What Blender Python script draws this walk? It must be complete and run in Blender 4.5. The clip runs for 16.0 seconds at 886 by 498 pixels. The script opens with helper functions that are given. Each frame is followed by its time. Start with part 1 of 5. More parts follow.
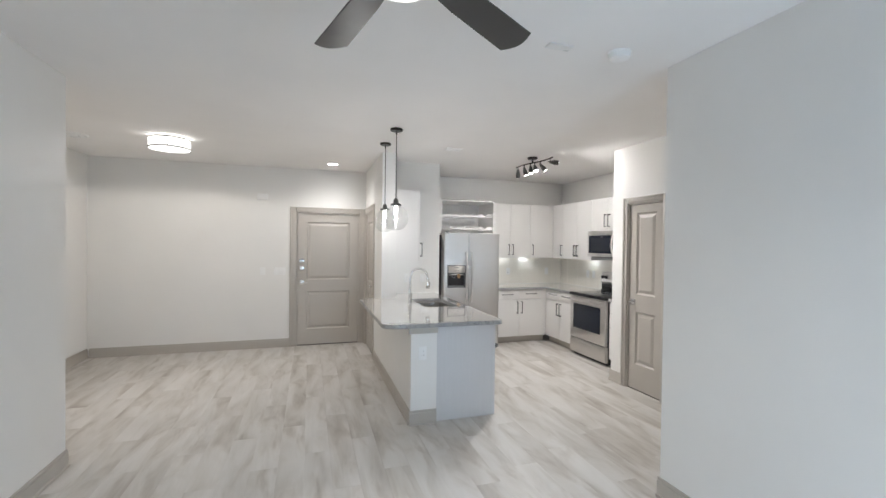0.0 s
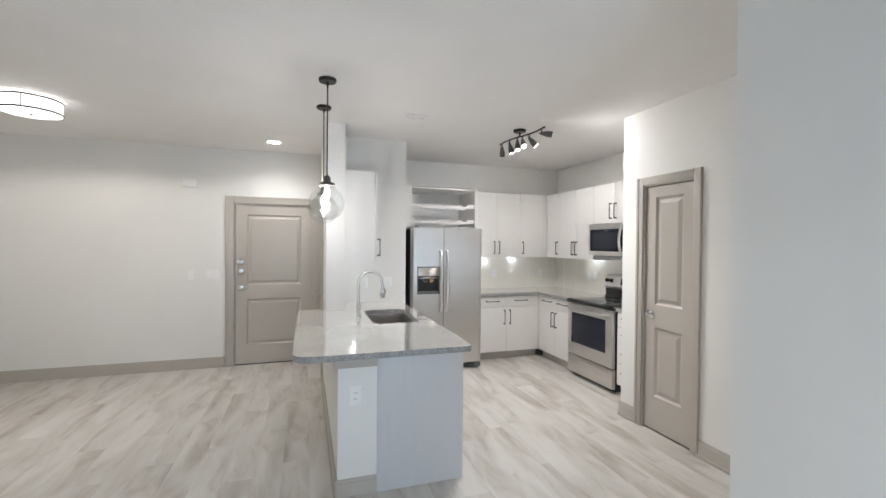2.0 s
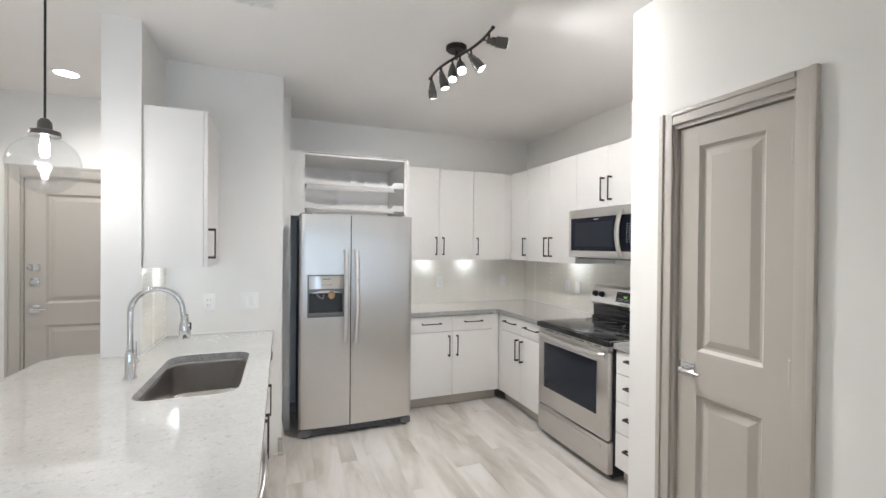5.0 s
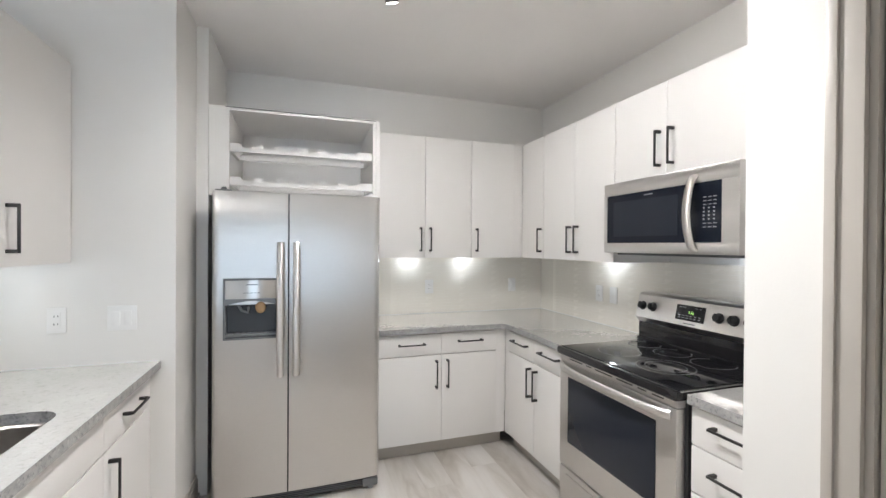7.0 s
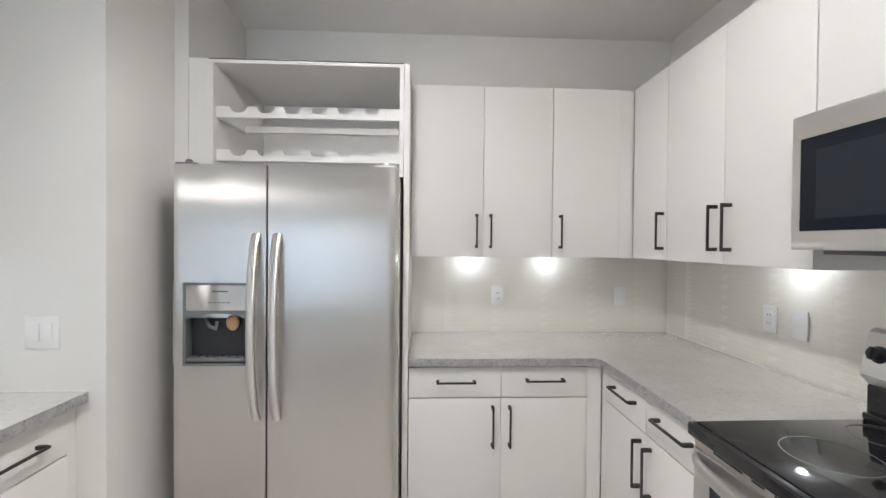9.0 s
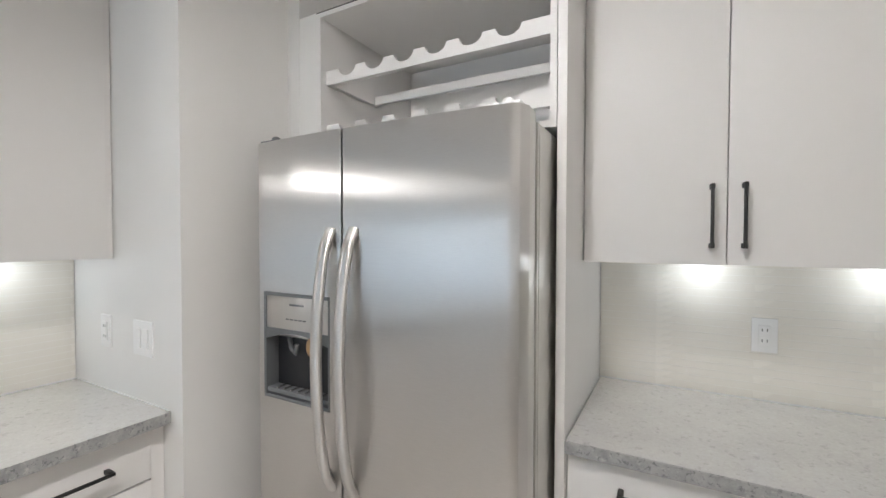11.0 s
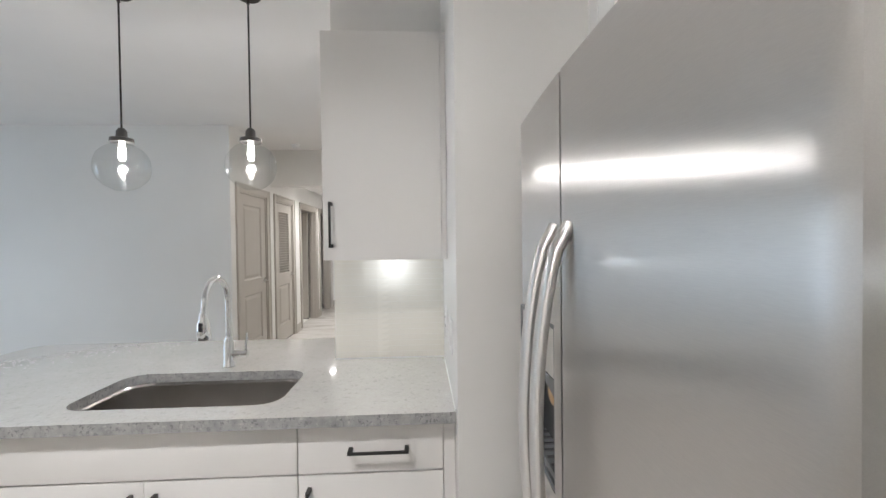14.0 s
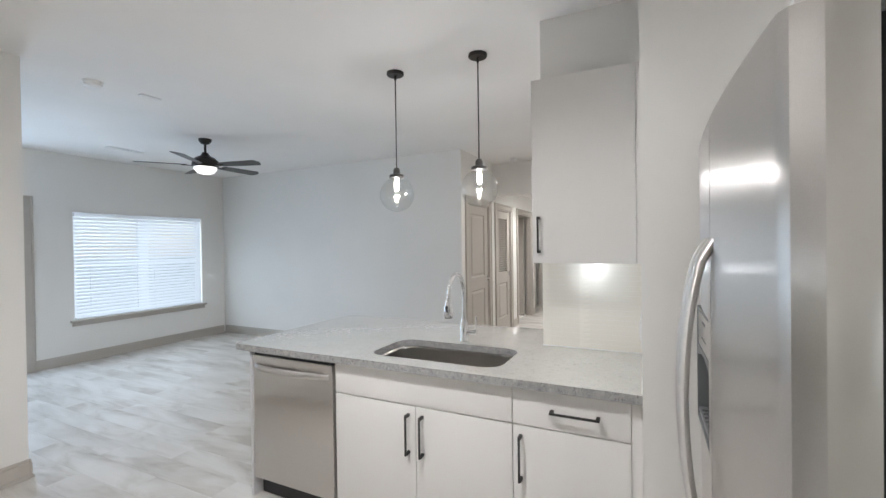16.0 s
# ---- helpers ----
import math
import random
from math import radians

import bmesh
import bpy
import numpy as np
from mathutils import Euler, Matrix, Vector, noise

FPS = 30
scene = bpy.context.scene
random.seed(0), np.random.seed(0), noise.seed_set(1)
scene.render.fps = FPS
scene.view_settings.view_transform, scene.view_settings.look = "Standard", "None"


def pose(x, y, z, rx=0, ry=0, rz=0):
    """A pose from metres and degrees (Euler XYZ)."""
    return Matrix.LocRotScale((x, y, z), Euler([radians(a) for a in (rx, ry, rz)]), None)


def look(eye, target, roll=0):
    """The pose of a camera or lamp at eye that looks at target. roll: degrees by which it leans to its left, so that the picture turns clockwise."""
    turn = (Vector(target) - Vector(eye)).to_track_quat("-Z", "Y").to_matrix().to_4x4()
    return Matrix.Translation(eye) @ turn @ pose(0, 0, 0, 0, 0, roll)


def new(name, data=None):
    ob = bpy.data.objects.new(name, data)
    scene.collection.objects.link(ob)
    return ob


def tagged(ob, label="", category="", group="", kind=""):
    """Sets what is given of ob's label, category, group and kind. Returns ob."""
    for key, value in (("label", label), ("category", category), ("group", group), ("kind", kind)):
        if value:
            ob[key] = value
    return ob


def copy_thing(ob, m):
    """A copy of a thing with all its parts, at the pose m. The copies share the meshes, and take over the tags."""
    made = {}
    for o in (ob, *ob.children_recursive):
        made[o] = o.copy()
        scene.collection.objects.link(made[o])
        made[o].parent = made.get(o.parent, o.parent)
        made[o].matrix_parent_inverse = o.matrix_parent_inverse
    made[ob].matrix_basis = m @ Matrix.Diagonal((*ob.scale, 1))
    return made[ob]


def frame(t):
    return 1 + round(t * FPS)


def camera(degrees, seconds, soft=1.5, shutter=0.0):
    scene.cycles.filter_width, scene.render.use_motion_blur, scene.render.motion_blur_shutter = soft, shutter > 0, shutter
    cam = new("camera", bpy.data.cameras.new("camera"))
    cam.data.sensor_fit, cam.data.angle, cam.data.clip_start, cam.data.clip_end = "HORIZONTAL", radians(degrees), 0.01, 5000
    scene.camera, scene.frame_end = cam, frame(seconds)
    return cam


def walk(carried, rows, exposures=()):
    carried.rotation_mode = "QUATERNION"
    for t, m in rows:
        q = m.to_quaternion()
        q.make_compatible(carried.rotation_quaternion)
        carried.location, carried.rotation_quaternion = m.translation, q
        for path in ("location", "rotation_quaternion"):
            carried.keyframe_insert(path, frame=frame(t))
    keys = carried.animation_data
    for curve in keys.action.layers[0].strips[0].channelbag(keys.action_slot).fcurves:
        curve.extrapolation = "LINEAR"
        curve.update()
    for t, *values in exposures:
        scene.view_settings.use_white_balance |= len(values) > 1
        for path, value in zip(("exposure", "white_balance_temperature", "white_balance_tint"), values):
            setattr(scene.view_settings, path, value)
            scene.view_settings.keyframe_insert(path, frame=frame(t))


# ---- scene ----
cam = camera(92.9, 16.0)
LIGHT = {"window": 18.5, "patio": 22, "drum": 41, "down": 38, "fan": 29, "track": 14, "puck": 0.36, "pendant": 3.6}
FAN_TURN = 33
EXPO = [(0, 0.53, 6480, 10), (2, 0.54, 6480, 10), (3.5, 0.58, 6450, 9), (6.5, 0.66, 6430, 10), (9, 0.60, 6450, 10), (11.5, 0.46, 6450, 10), (14, 0.48, 6400, 10), (16, 0.52, 6350, 10)]
PATH = [
    (0, (0.205, -0.142, 1.605), (0.809, 1.764, 1.581), 0.7),
    (0.5, (0.382, 0.076, 1.576), (0.984, 1.983, 1.558), 0.7),
    (1, (0.566, 0.316, 1.576), (1.172, 2.222, 1.56), 0.6),
    (1.5, (0.727, 0.585, 1.57), (1.336, 2.49, 1.547), 0.6),
    (2, (0.878, 0.859, 1.567), (1.497, 2.761, 1.543), 0.5),
    (2.5, (1.074, 1.115, 1.562), (1.714, 3.01, 1.544), 0.5),
    (3, (1.239, 1.344, 1.548), (1.902, 3.231, 1.535), 0.6),
    (3.5, (1.387, 1.6, 1.551), (2.078, 3.477, 1.54), 0.5),
    (4, (1.581, 1.856, 1.541), (2.299, 3.723, 1.531), 0.5),
    (6.5, (2.424, 3.042, 1.493), (3.128, 4.914, 1.473), 0.5),
    (7, (2.556, 3.25, 1.473), (3.192, 5.146, 1.46), 0.4),
    (7.5, (2.724, 3.43, 1.462), (3.258, 5.357, 1.45), 0.4),
    (8, (2.873, 3.602, 1.456), (3.276, 5.561, 1.439), 0.4),
    (8.5, (3.007, 3.826, 1.458), (3.261, 5.809, 1.433), 0.5),
    (9, (3.115, 4.046, 1.453), (3.206, 6.043, 1.429), 0.5),
    (11.5, (3.307, 5.056, 1.46), (2.095, 6.646, 1.408), -0.1),
    (12, (3.214, 5.228, 1.469), (1.775, 6.615, 1.408), -0.3),
    (12.5, (3.162, 5.367, 1.475), (1.473, 6.435, 1.404), -0.4),
    (13, (3.123, 5.445, 1.459), (1.263, 6.178, 1.417), -0.7),
    (13.5, (3.159, 5.48, 1.467), (1.203, 5.895, 1.427), -0.7),
    (14, (3.248, 5.509, 1.456), (1.251, 5.613, 1.421), -0.7),
    (14.5, (3.37, 5.547, 1.455), (1.38, 5.35, 1.427), -0.7),
    (15, (3.471, 5.596, 1.471), (1.526, 5.131, 1.448), -0.8),
    (15.5, (3.558, 5.622, 1.477), (1.675, 4.948, 1.46), -0.7),
    (16, (3.641, 5.632, 1.48), (1.84, 4.762, 1.464), -0.8),
]
walk(cam, [(t, look(e, g, r)) for t, e, g, r in PATH], EXPO)


# ---- world, large lights ----
def area(name, m, sx, sy, power, colour=(1, 1, 1)):
    d = bpy.data.lights.new(name, "AREA")
    d.shape, d.size, d.size_y, d.energy, d.color = "RECTANGLE", sx, sy, power, colour
    ob = new(name, d)
    ob.matrix_world = m
    return ob


def spot(name, m, power, angle, colour=(1, 1, 1), blend=0.6, radius=0.02):
    d = bpy.data.lights.new(name, "SPOT")
    d.energy, d.color, d.spot_size, d.spot_blend, d.shadow_soft_size = power, colour, radians(angle), blend, radius
    ob = new(name, d)
    ob.matrix_world = m
    return ob


def bulb(name, loc, power, colour=(1, 1, 1), radius=0.03):
    d = bpy.data.lights.new(name, "POINT")
    d.energy, d.color, d.shadow_soft_size = power, colour, radius
    ob = new(name, d)
    ob.location = loc
    return ob


DAY = (0.60, 0.78, 1.0)
COOL = (1.0, 0.98, 0.975)
world = bpy.data.worlds.new("world")
scene.world = world
world.use_nodes = True
wn = world.node_tree.nodes
sky = wn.new("ShaderNodeTexSky")
sky.sky_type, sky.sun_disc = "NISHITA", False
sky.sun_elevation, sky.sun_rotation = radians(50), radians(240)
wn["Background"].inputs["Strength"].default_value = 0.12
world.node_tree.links.new(sky.outputs["Color"], wn["Background"].inputs["Color"])
sun = bpy.data.lights.new("sun", "SUN")
sun.energy, sun.angle, sun.color = 2.0, radians(0.5), (1.0, 0.95, 0.88)
sun_ob = new("sun", sun)
sun_ob.matrix_world = pose(0, 0, 10, 40, 0, 240)

area("window_daylight", look((-0.115, -1.197, 1.28), (-0.115, 0, 1.28)), 1.74, 1.40, LIGHT["window"], (0.76, 0.89, 1.0))
area("patio_daylight", look((1.72, -1.25, 1.06), (1.72, 0, 1.06)), 0.86, 1.95, LIGHT["patio"], DAY)


# ---- materials ----
class Mat:
    """A small builder of node materials."""

    def __init__(self, name, rough=0.5, metal=0.0, colour=(0.8, 0.8, 0.8)):
        self.m = bpy.data.materials.new(name)
        self.m.use_nodes = True
        self.n, self.l = self.m.node_tree.nodes, self.m.node_tree.links
        self.b = self.n["Principled BSDF"]
        self.put("Base Color", (*colour, 1))
        self.put("Roughness", rough)
        self.put("Metallic", metal)
        self.co = self.n.new("ShaderNodeTexCoord").outputs["Object"]

    def put(self, key, value):
        self.b.inputs[key].default_value = value

    def mapped(self, scale, src=None, offset=None):
        n = self.n.new("ShaderNodeMapping")
        n.inputs["Scale"].default_value = scale
        self.l.new(src or self.co, n.inputs["Vector"])
        if offset is not None:
            self.l.new(offset, n.inputs["Location"])
        return n.outputs["Vector"]

    def noise(self, scale, detail=3, rough=0.5, vec=None, distort=0.0):
        n = self.n.new("ShaderNodeTexNoise")
        n.inputs["Scale"].default_value, n.inputs["Detail"].default_value = scale, detail
        n.inputs["Roughness"].default_value, n.inputs["Distortion"].default_value = rough, distort
        self.l.new(vec or self.co, n.inputs["Vector"])
        return n.outputs["Fac"]

    def voronoi(self, scale, vec=None, out="Color"):
        n = self.n.new("ShaderNodeTexVoronoi")
        n.inputs["Scale"].default_value = scale
        self.l.new(vec or self.co, n.inputs["Vector"])
        return n.outputs[out]

    def ramp(self, src, stops, mode="LINEAR"):
        n = self.n.new("ShaderNodeValToRGB")
        e = n.color_ramp.elements
        n.color_ramp.interpolation = mode
        while len(e) < len(stops):
            e.new(0.5)
        for k, (p, c) in zip(e, stops):
            k.position = p
            k.color = (c, c, c, 1) if isinstance(c, (int, float)) else (*c, 1)
        self.l.new(src, n.inputs["Fac"])
        return n.outputs["Color"]

    def mix(self, fac, a, b, mode="MIX"):
        n = self.n.new("ShaderNodeMix")
        n.data_type, n.blend_type = "RGBA", mode
        for key, v in (("Factor", fac), ("A", a), ("B", b)):
            s = [i for i in n.inputs if i.name == key and (i.type == "RGBA" or key == "Factor" and i.type == "VALUE")][0]
            if isinstance(v, (int, float)):
                s.default_value = v
            elif isinstance(v, tuple):
                s.default_value = (*v, 1)
            else:
                self.l.new(v, s)
        return [o for o in n.outputs if o.type == "RGBA"][0]

    def to(self, src, key):
        self.l.new(src, self.b.inputs[key])
        return self

    def bump(self, src, strength=0.1, distance=0.001):
        n = self.n.new("ShaderNodeBump")
        n.inputs["Strength"].default_value, n.inputs["Distance"].default_value = strength, distance
        self.l.new(src, n.inputs["Height"])
        self.l.new(n.outputs["Normal"], self.b.inputs["Normal"])
        return self


def paint(name, c, rough, var=0.03, bump=0.12, grain=320.0):
    m = Mat(name, rough, 0, c)
    lo, hi = tuple(v * (1 - var) for v in c), tuple(min(1, v * (1 + var)) for v in c)
    m.to(m.ramp(m.noise(1.3, 4), [(0.3, lo), (0.7, hi)]), "Base Color")
    m.to(m.ramp(m.noise(7.0, 3), [(0.3, rough - 0.05), (0.7, rough + 0.05)]), "Roughness")
    m.bump(m.noise(grain, 2), bump, 0.0006)
    return m.m


WALL = paint("wall_paint", (0.83, 0.815, 0.785), 0.55, 0.02, 0.25, 140)
CEIL = paint("ceiling_paint", (0.92, 0.90, 0.88), 0.8, 0.02, 0.4, 90)
TRIM = paint("greige_trim_paint", (0.49, 0.455, 0.41), 0.38, 0.03)
CAB = paint("white_cabinet_laminate", (0.82, 0.80, 0.775), 0.48, 0.01, 0.05)
PLASTIC = paint("white_plastic", (0.88, 0.875, 0.86), 0.3, 0.01, 0.02)
BLACK = paint("black_metal", (0.022, 0.021, 0.02), 0.42, 0.1, 0.05)
BLACKP = paint("black_plastic", (0.02, 0.02, 0.022), 0.35, 0.1, 0.05)
FRSIDE = Mat("pale_satin_steel_side", 0.2, 0.9, (0.70, 0.685, 0.65))
FRSIDE = FRSIDE.to(FRSIDE.ramp(FRSIDE.noise(40, 3), [(0.3, 0.30), (0.7, 0.40)]), "Roughness").bump(FRSIDE.noise(260, 2), 0.12, 0.0006).m
GREYP = paint("grey_plastic", (0.16, 0.165, 0.17), 0.4, 0.05, 0.05)
# near black: shade painted into gaps, also slots and the door gasket
DARK = paint("gap_shade_and_rubber", (0.03, 0.03, 0.03), 0.7, 0.1, 0.05)
DOOR_SHADE = paint("under_door_shade", (0.05, 0.045, 0.04), 0.6, 0.1)
BLADE = paint("dark_fan_blade", (0.05, 0.047, 0.045), 0.35, 0.12, 0.05)
CAULK = paint("white_caulk", (0.8, 0.8, 0.78), 0.5, 0.01, 0.05)


def make_end_panel():
    m = Mat("pale_grain_panel", 0.4)
    g = m.noise(6, 6, 0.65, m.mapped((9, 9, 0.5)), 0.4)
    m.to(m.ramp(g, [(0.3, (0.62, 0.615, 0.62)), (0.55, (0.635, 0.63, 0.636)), (0.75, (0.65, 0.645, 0.65))]), "Base Color")
    return m.bump(g, 0.15, 0.0005).m


def make_steel(name, axis):
    m = Mat(name, 0.2, 1.0, (0.60, 0.59, 0.58))
    s = [900, 900, 900]
    s[axis] = 5
    g = m.noise(1.0, 3, 0.6, m.mapped(tuple(s)))
    m.to(m.ramp(g, [(0.3, (0.66, 0.638, 0.618)), (0.7, (0.70, 0.678, 0.655))]), "Base Color")
    m.put("Roughness", 0.28)
    t = m.n.new("ShaderNodeTangent")
    t.direction_type, t.axis = "RADIAL", "Z"
    m.l.new(t.outputs[0], m.b.inputs["Tangent"])
    m.put("Anisotropic", 1.0)
    m.put("Anisotropic Rotation", 0.0 if axis == 0 else 0.25)
    return m.m


def make_plank():
    m = Mat("pale_vinyl_plank", 0.38)
    info = m.n.new("ShaderNodeObjectInfo")
    off = m.n.new("ShaderNodeVectorMath")
    off.operation = "MULTIPLY"
    off.inputs[1].default_value = (37, 91, 13)
    comb = m.n.new("ShaderNodeCombineXYZ")
    for k in "XYZ":
        m.l.new(info.outputs["Random"], comb.inputs[k])
    m.l.new(comb.outputs[0], off.inputs[0])
    v = m.mapped((5.0, 1.25, 1), None, off.outputs[0])
    big = m.noise(1.0, 3, 0.5, v, 0.8)
    spots = m.noise(1.0, 3, 0.55, m.mapped((7, 1.7, 1), None, off.outputs[0]), 0.8)
    v2 = m.mapped((60, 2.6, 1), None, off.outputs[0])
    fine = m.noise(1.3, 5, 0.65, v2, 0.5)
    base = m.ramp(big, [(0.28, (0.50, 0.472, 0.435)), (0.46, (0.595, 0.57, 0.535)), (0.60, (0.65, 0.627, 0.595)), (0.78, (0.69, 0.67, 0.64))])
    base = m.mix(1.0, base, m.ramp(spots, [(0.28, (0.74, 0.705, 0.67)), (0.46, (0.95, 0.94, 0.925)), (0.56, (1.0, 1.0, 1.0))]), "MULTIPLY")
    grain = m.ramp(fine, [(0.3, 0.965), (0.5, 0.99), (0.7, 1.0)])
    tone = m.ramp(info.outputs["Random"], [(0.0, (0.98, 0.976, 0.972)), (1.0, (1.01, 1.006, 1.0))])
    c = m.mix(1.0, m.mix(1.0, base, grain, "MULTIPLY"), tone, "MULTIPLY")
    m.to(c, "Base Color")
    m.to(m.ramp(fine, [(0.3, 0.48), (0.7, 0.36)]), "Roughness")
    return m.bump(fine, 0.12, 0.0006).m


# Darker copy of the granite: the edges' shade is put into its colour.
def make_granite_shaded_edge():
    m = Mat("matt_flecked_granite_shaded_edge", 0.45)
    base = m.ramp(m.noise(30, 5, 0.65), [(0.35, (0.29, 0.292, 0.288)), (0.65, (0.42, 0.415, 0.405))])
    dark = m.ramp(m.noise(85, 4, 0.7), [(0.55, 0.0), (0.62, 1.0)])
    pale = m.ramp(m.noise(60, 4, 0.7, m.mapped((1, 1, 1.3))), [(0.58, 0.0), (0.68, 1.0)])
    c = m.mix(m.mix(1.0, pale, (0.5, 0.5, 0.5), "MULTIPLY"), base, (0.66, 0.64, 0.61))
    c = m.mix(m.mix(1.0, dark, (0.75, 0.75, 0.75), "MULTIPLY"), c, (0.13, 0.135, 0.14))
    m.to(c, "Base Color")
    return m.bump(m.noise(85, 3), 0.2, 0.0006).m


def make_granite():
    m = Mat("speckled_grey_granite", 0.12)
    cloud = m.ramp(m.noise(5, 5, 0.6), [(0.3, (0.55, 0.54, 0.52)), (0.7, (0.615, 0.602, 0.578))])
    chips = m.ramp(m.voronoi(170), [(0.0, 0.945), (0.5, 0.985), (1.0, 1.03)])
    dark = m.ramp(m.noise(48, 3, 0.7), [(0.58, 0.0), (0.66, 1.0)])
    pale = m.ramp(m.noise(38, 4, 0.7, m.mapped((1, 1, 1.1))), [(0.55, 0.0), (0.68, 1.0)])
    c = m.mix(1.0, cloud, chips, "MULTIPLY")
    c = m.mix(m.mix(1.0, pale, (0.16, 0.16, 0.16), "MULTIPLY"), c, (0.80, 0.79, 0.77))
    c = m.mix(m.mix(1.0, dark, (0.26, 0.26, 0.26), "MULTIPLY"), c, (0.25, 0.245, 0.24))
    m.to(c, "Base Color")
    m.to(m.ramp(m.noise(60, 2), [(0.3, 0.06), (0.7, 0.13)]), "Roughness")
    m.put("Coat Weight", 1.0)
    m.put("Coat Roughness", 0.04)
    m.put("Coat IOR", 2.5)
    return m.m


def glassy(name, rough=0.0, tint=(1, 1, 1)):
    m = Mat(name, rough, 0, tint)
    m.put("Transmission Weight", 1.0)
    m.put("IOR", 1.3)
    return m.m


def thin_glass(name):
    m = Mat(name, 0.0)
    tr = m.n.new("ShaderNodeBsdfTransparent")
    tr.inputs["Color"].default_value = (0.975, 0.98, 0.98, 1)
    gl = m.n.new("ShaderNodeBsdfGlossy")
    gl.inputs["Roughness"].default_value = 0.01
    lw = m.n.new("ShaderNodeLayerWeight")
    mx = m.n.new("ShaderNodeMixShader")
    m.l.new(m.ramp(lw.outputs["Facing"], [(0.0, 0.05), (0.7, 0.09), (0.9, 0.22), (1.0, 0.55)]), mx.inputs["Fac"])
    m.l.new(tr.outputs[0], mx.inputs[1])
    m.l.new(gl.outputs[0], mx.inputs[2])
    m.l.new(mx.outputs[0], m.n["Material Output"].inputs["Surface"])
    return m.m


def glow(name, c, strength):
    m = Mat(name, 0.5, 0, c)
    m.put("Emission Color", (*c, 1))
    m.put("Emission Strength", strength)
    return m.m


ENDP = make_end_panel()
STEEL_H = make_steel("brushed_steel_sideways", 0)
STEEL_V = make_steel("brushed_steel_upright", 2)
SINKM = Mat("satin_sink_steel", 0.24, 1.0, (0.90, 0.87, 0.84)).m
CHROME = Mat("polished_chrome", 0.06, 1.0, (0.8, 0.8, 0.8)).m
NICKEL = Mat("satin_nickel", 0.2, 1.0, (0.62, 0.61, 0.6)).m
BRONZE = Mat("dark_bronze", 0.32, 0.8, (0.05, 0.045, 0.042)).m
GUNMETAL = Mat("gunmetal_grey", 0.35, 0.7, (0.13, 0.125, 0.12)).m
PLANK = make_plank()
GRANITE = make_granite()
GRANITE_SHADED_EDGE = make_granite_shaded_edge()
BLACKGLASS = Mat("black_ceramic_glass", 0.06, 0, (0.012, 0.012, 0.014)).m
OVENGLASS = Mat("oven_window_glass", 0.08, 0, (0.022, 0.026, 0.036))
OVENGLASS.put("IOR", 1.32)
OVENGLASS = OVENGLASS.m
SMOKED = Mat("smoked_appliance_glass", 0.08, 0, (0.010, 0.013, 0.021))
SMOKED.put("IOR", 1.32)
SMOKED = SMOKED.m
RINGM = Mat("burner_ring_print", 0.3, 0, (0.22, 0.22, 0.22)).m
GLASS = glassy("clear_glass")
GLOBE = thin_glass("thin_blown_glass")
TILE = paint("white_glazed_tile", (0.86, 0.825, 0.75), 0.24, 0.02, 0.02)
GROUT = paint("pale_grout", (0.88, 0.865, 0.82), 0.8, 0.03)
BULBG = glow("led_bulb", (1.0, 0.95, 0.88), 18)
LENS = glow("lamp_lens", (1.0, 0.98, 0.95), 14)
DIFF = glow("white_diffuser", (1.0, 0.98, 0.94), 1.05)
DRUMG = glow("drum_diffuser", (1.0, 0.985, 0.95), 1.5)
PUCK = glow("puck_lens", (0.93, 0.98, 1.0), 3)
DISPLAY = glow("green_display", (0.45, 0.9, 0.2), 0.7)
PRINT = Mat("pale_print", 0.5, 0, (0.36, 0.37, 0.39)).m
WOODT = Mat("tan_paddle", 0.5, 0, (0.45, 0.28, 0.14)).m


def make_slat():
    m = Mat("white_blind_slat", 0.45, 0, (0.83, 0.83, 0.84))
    m.put("Transmission Weight", 0.0)
    t = m.n.new("ShaderNodeBsdfTranslucent")
    t.inputs["Color"].default_value = (0.80, 0.82, 0.84, 1)
    mixn = m.n.new("ShaderNodeMixShader")
    mixn.inputs["Fac"].default_value = 0.37
    out = m.n["Material Output"]
    m.l.new(m.b.outputs[0], mixn.inputs[1])
    m.l.new(t.outputs[0], mixn.inputs[2])
    m.l.new(mixn.outputs[0], out.inputs["Surface"])
    return m.m


SLAT = make_slat()


# ---- mesh helpers ----
def bm_new():
    return bmesh.new()


def box(bm, x0, x1, y0, y1, z0, z1, bevel=0.0, seg=2):
    g = bmesh.new()
    bmesh.ops.create_cube(g, size=1)
    g.transform(Matrix.LocRotScale(((x0 + x1) / 2, (y0 + y1) / 2, (z0 + z1) / 2), None, (abs(x1 - x0), abs(y1 - y0), abs(z1 - z0))))
    if bevel:
        bmesh.ops.bevel(g, geom=g.edges[:], offset=bevel, segments=seg, affect="EDGES", profile=0.6)
    return merge(bm, g)


def merge(bm, g, m=None):
    if m is not None:
        g.transform(m)
    me = bpy.data.meshes.new("tmp")
    g.to_mesh(me)
    bm.from_mesh(me)
    bpy.data.meshes.remove(me)
    g.free()
    return bm


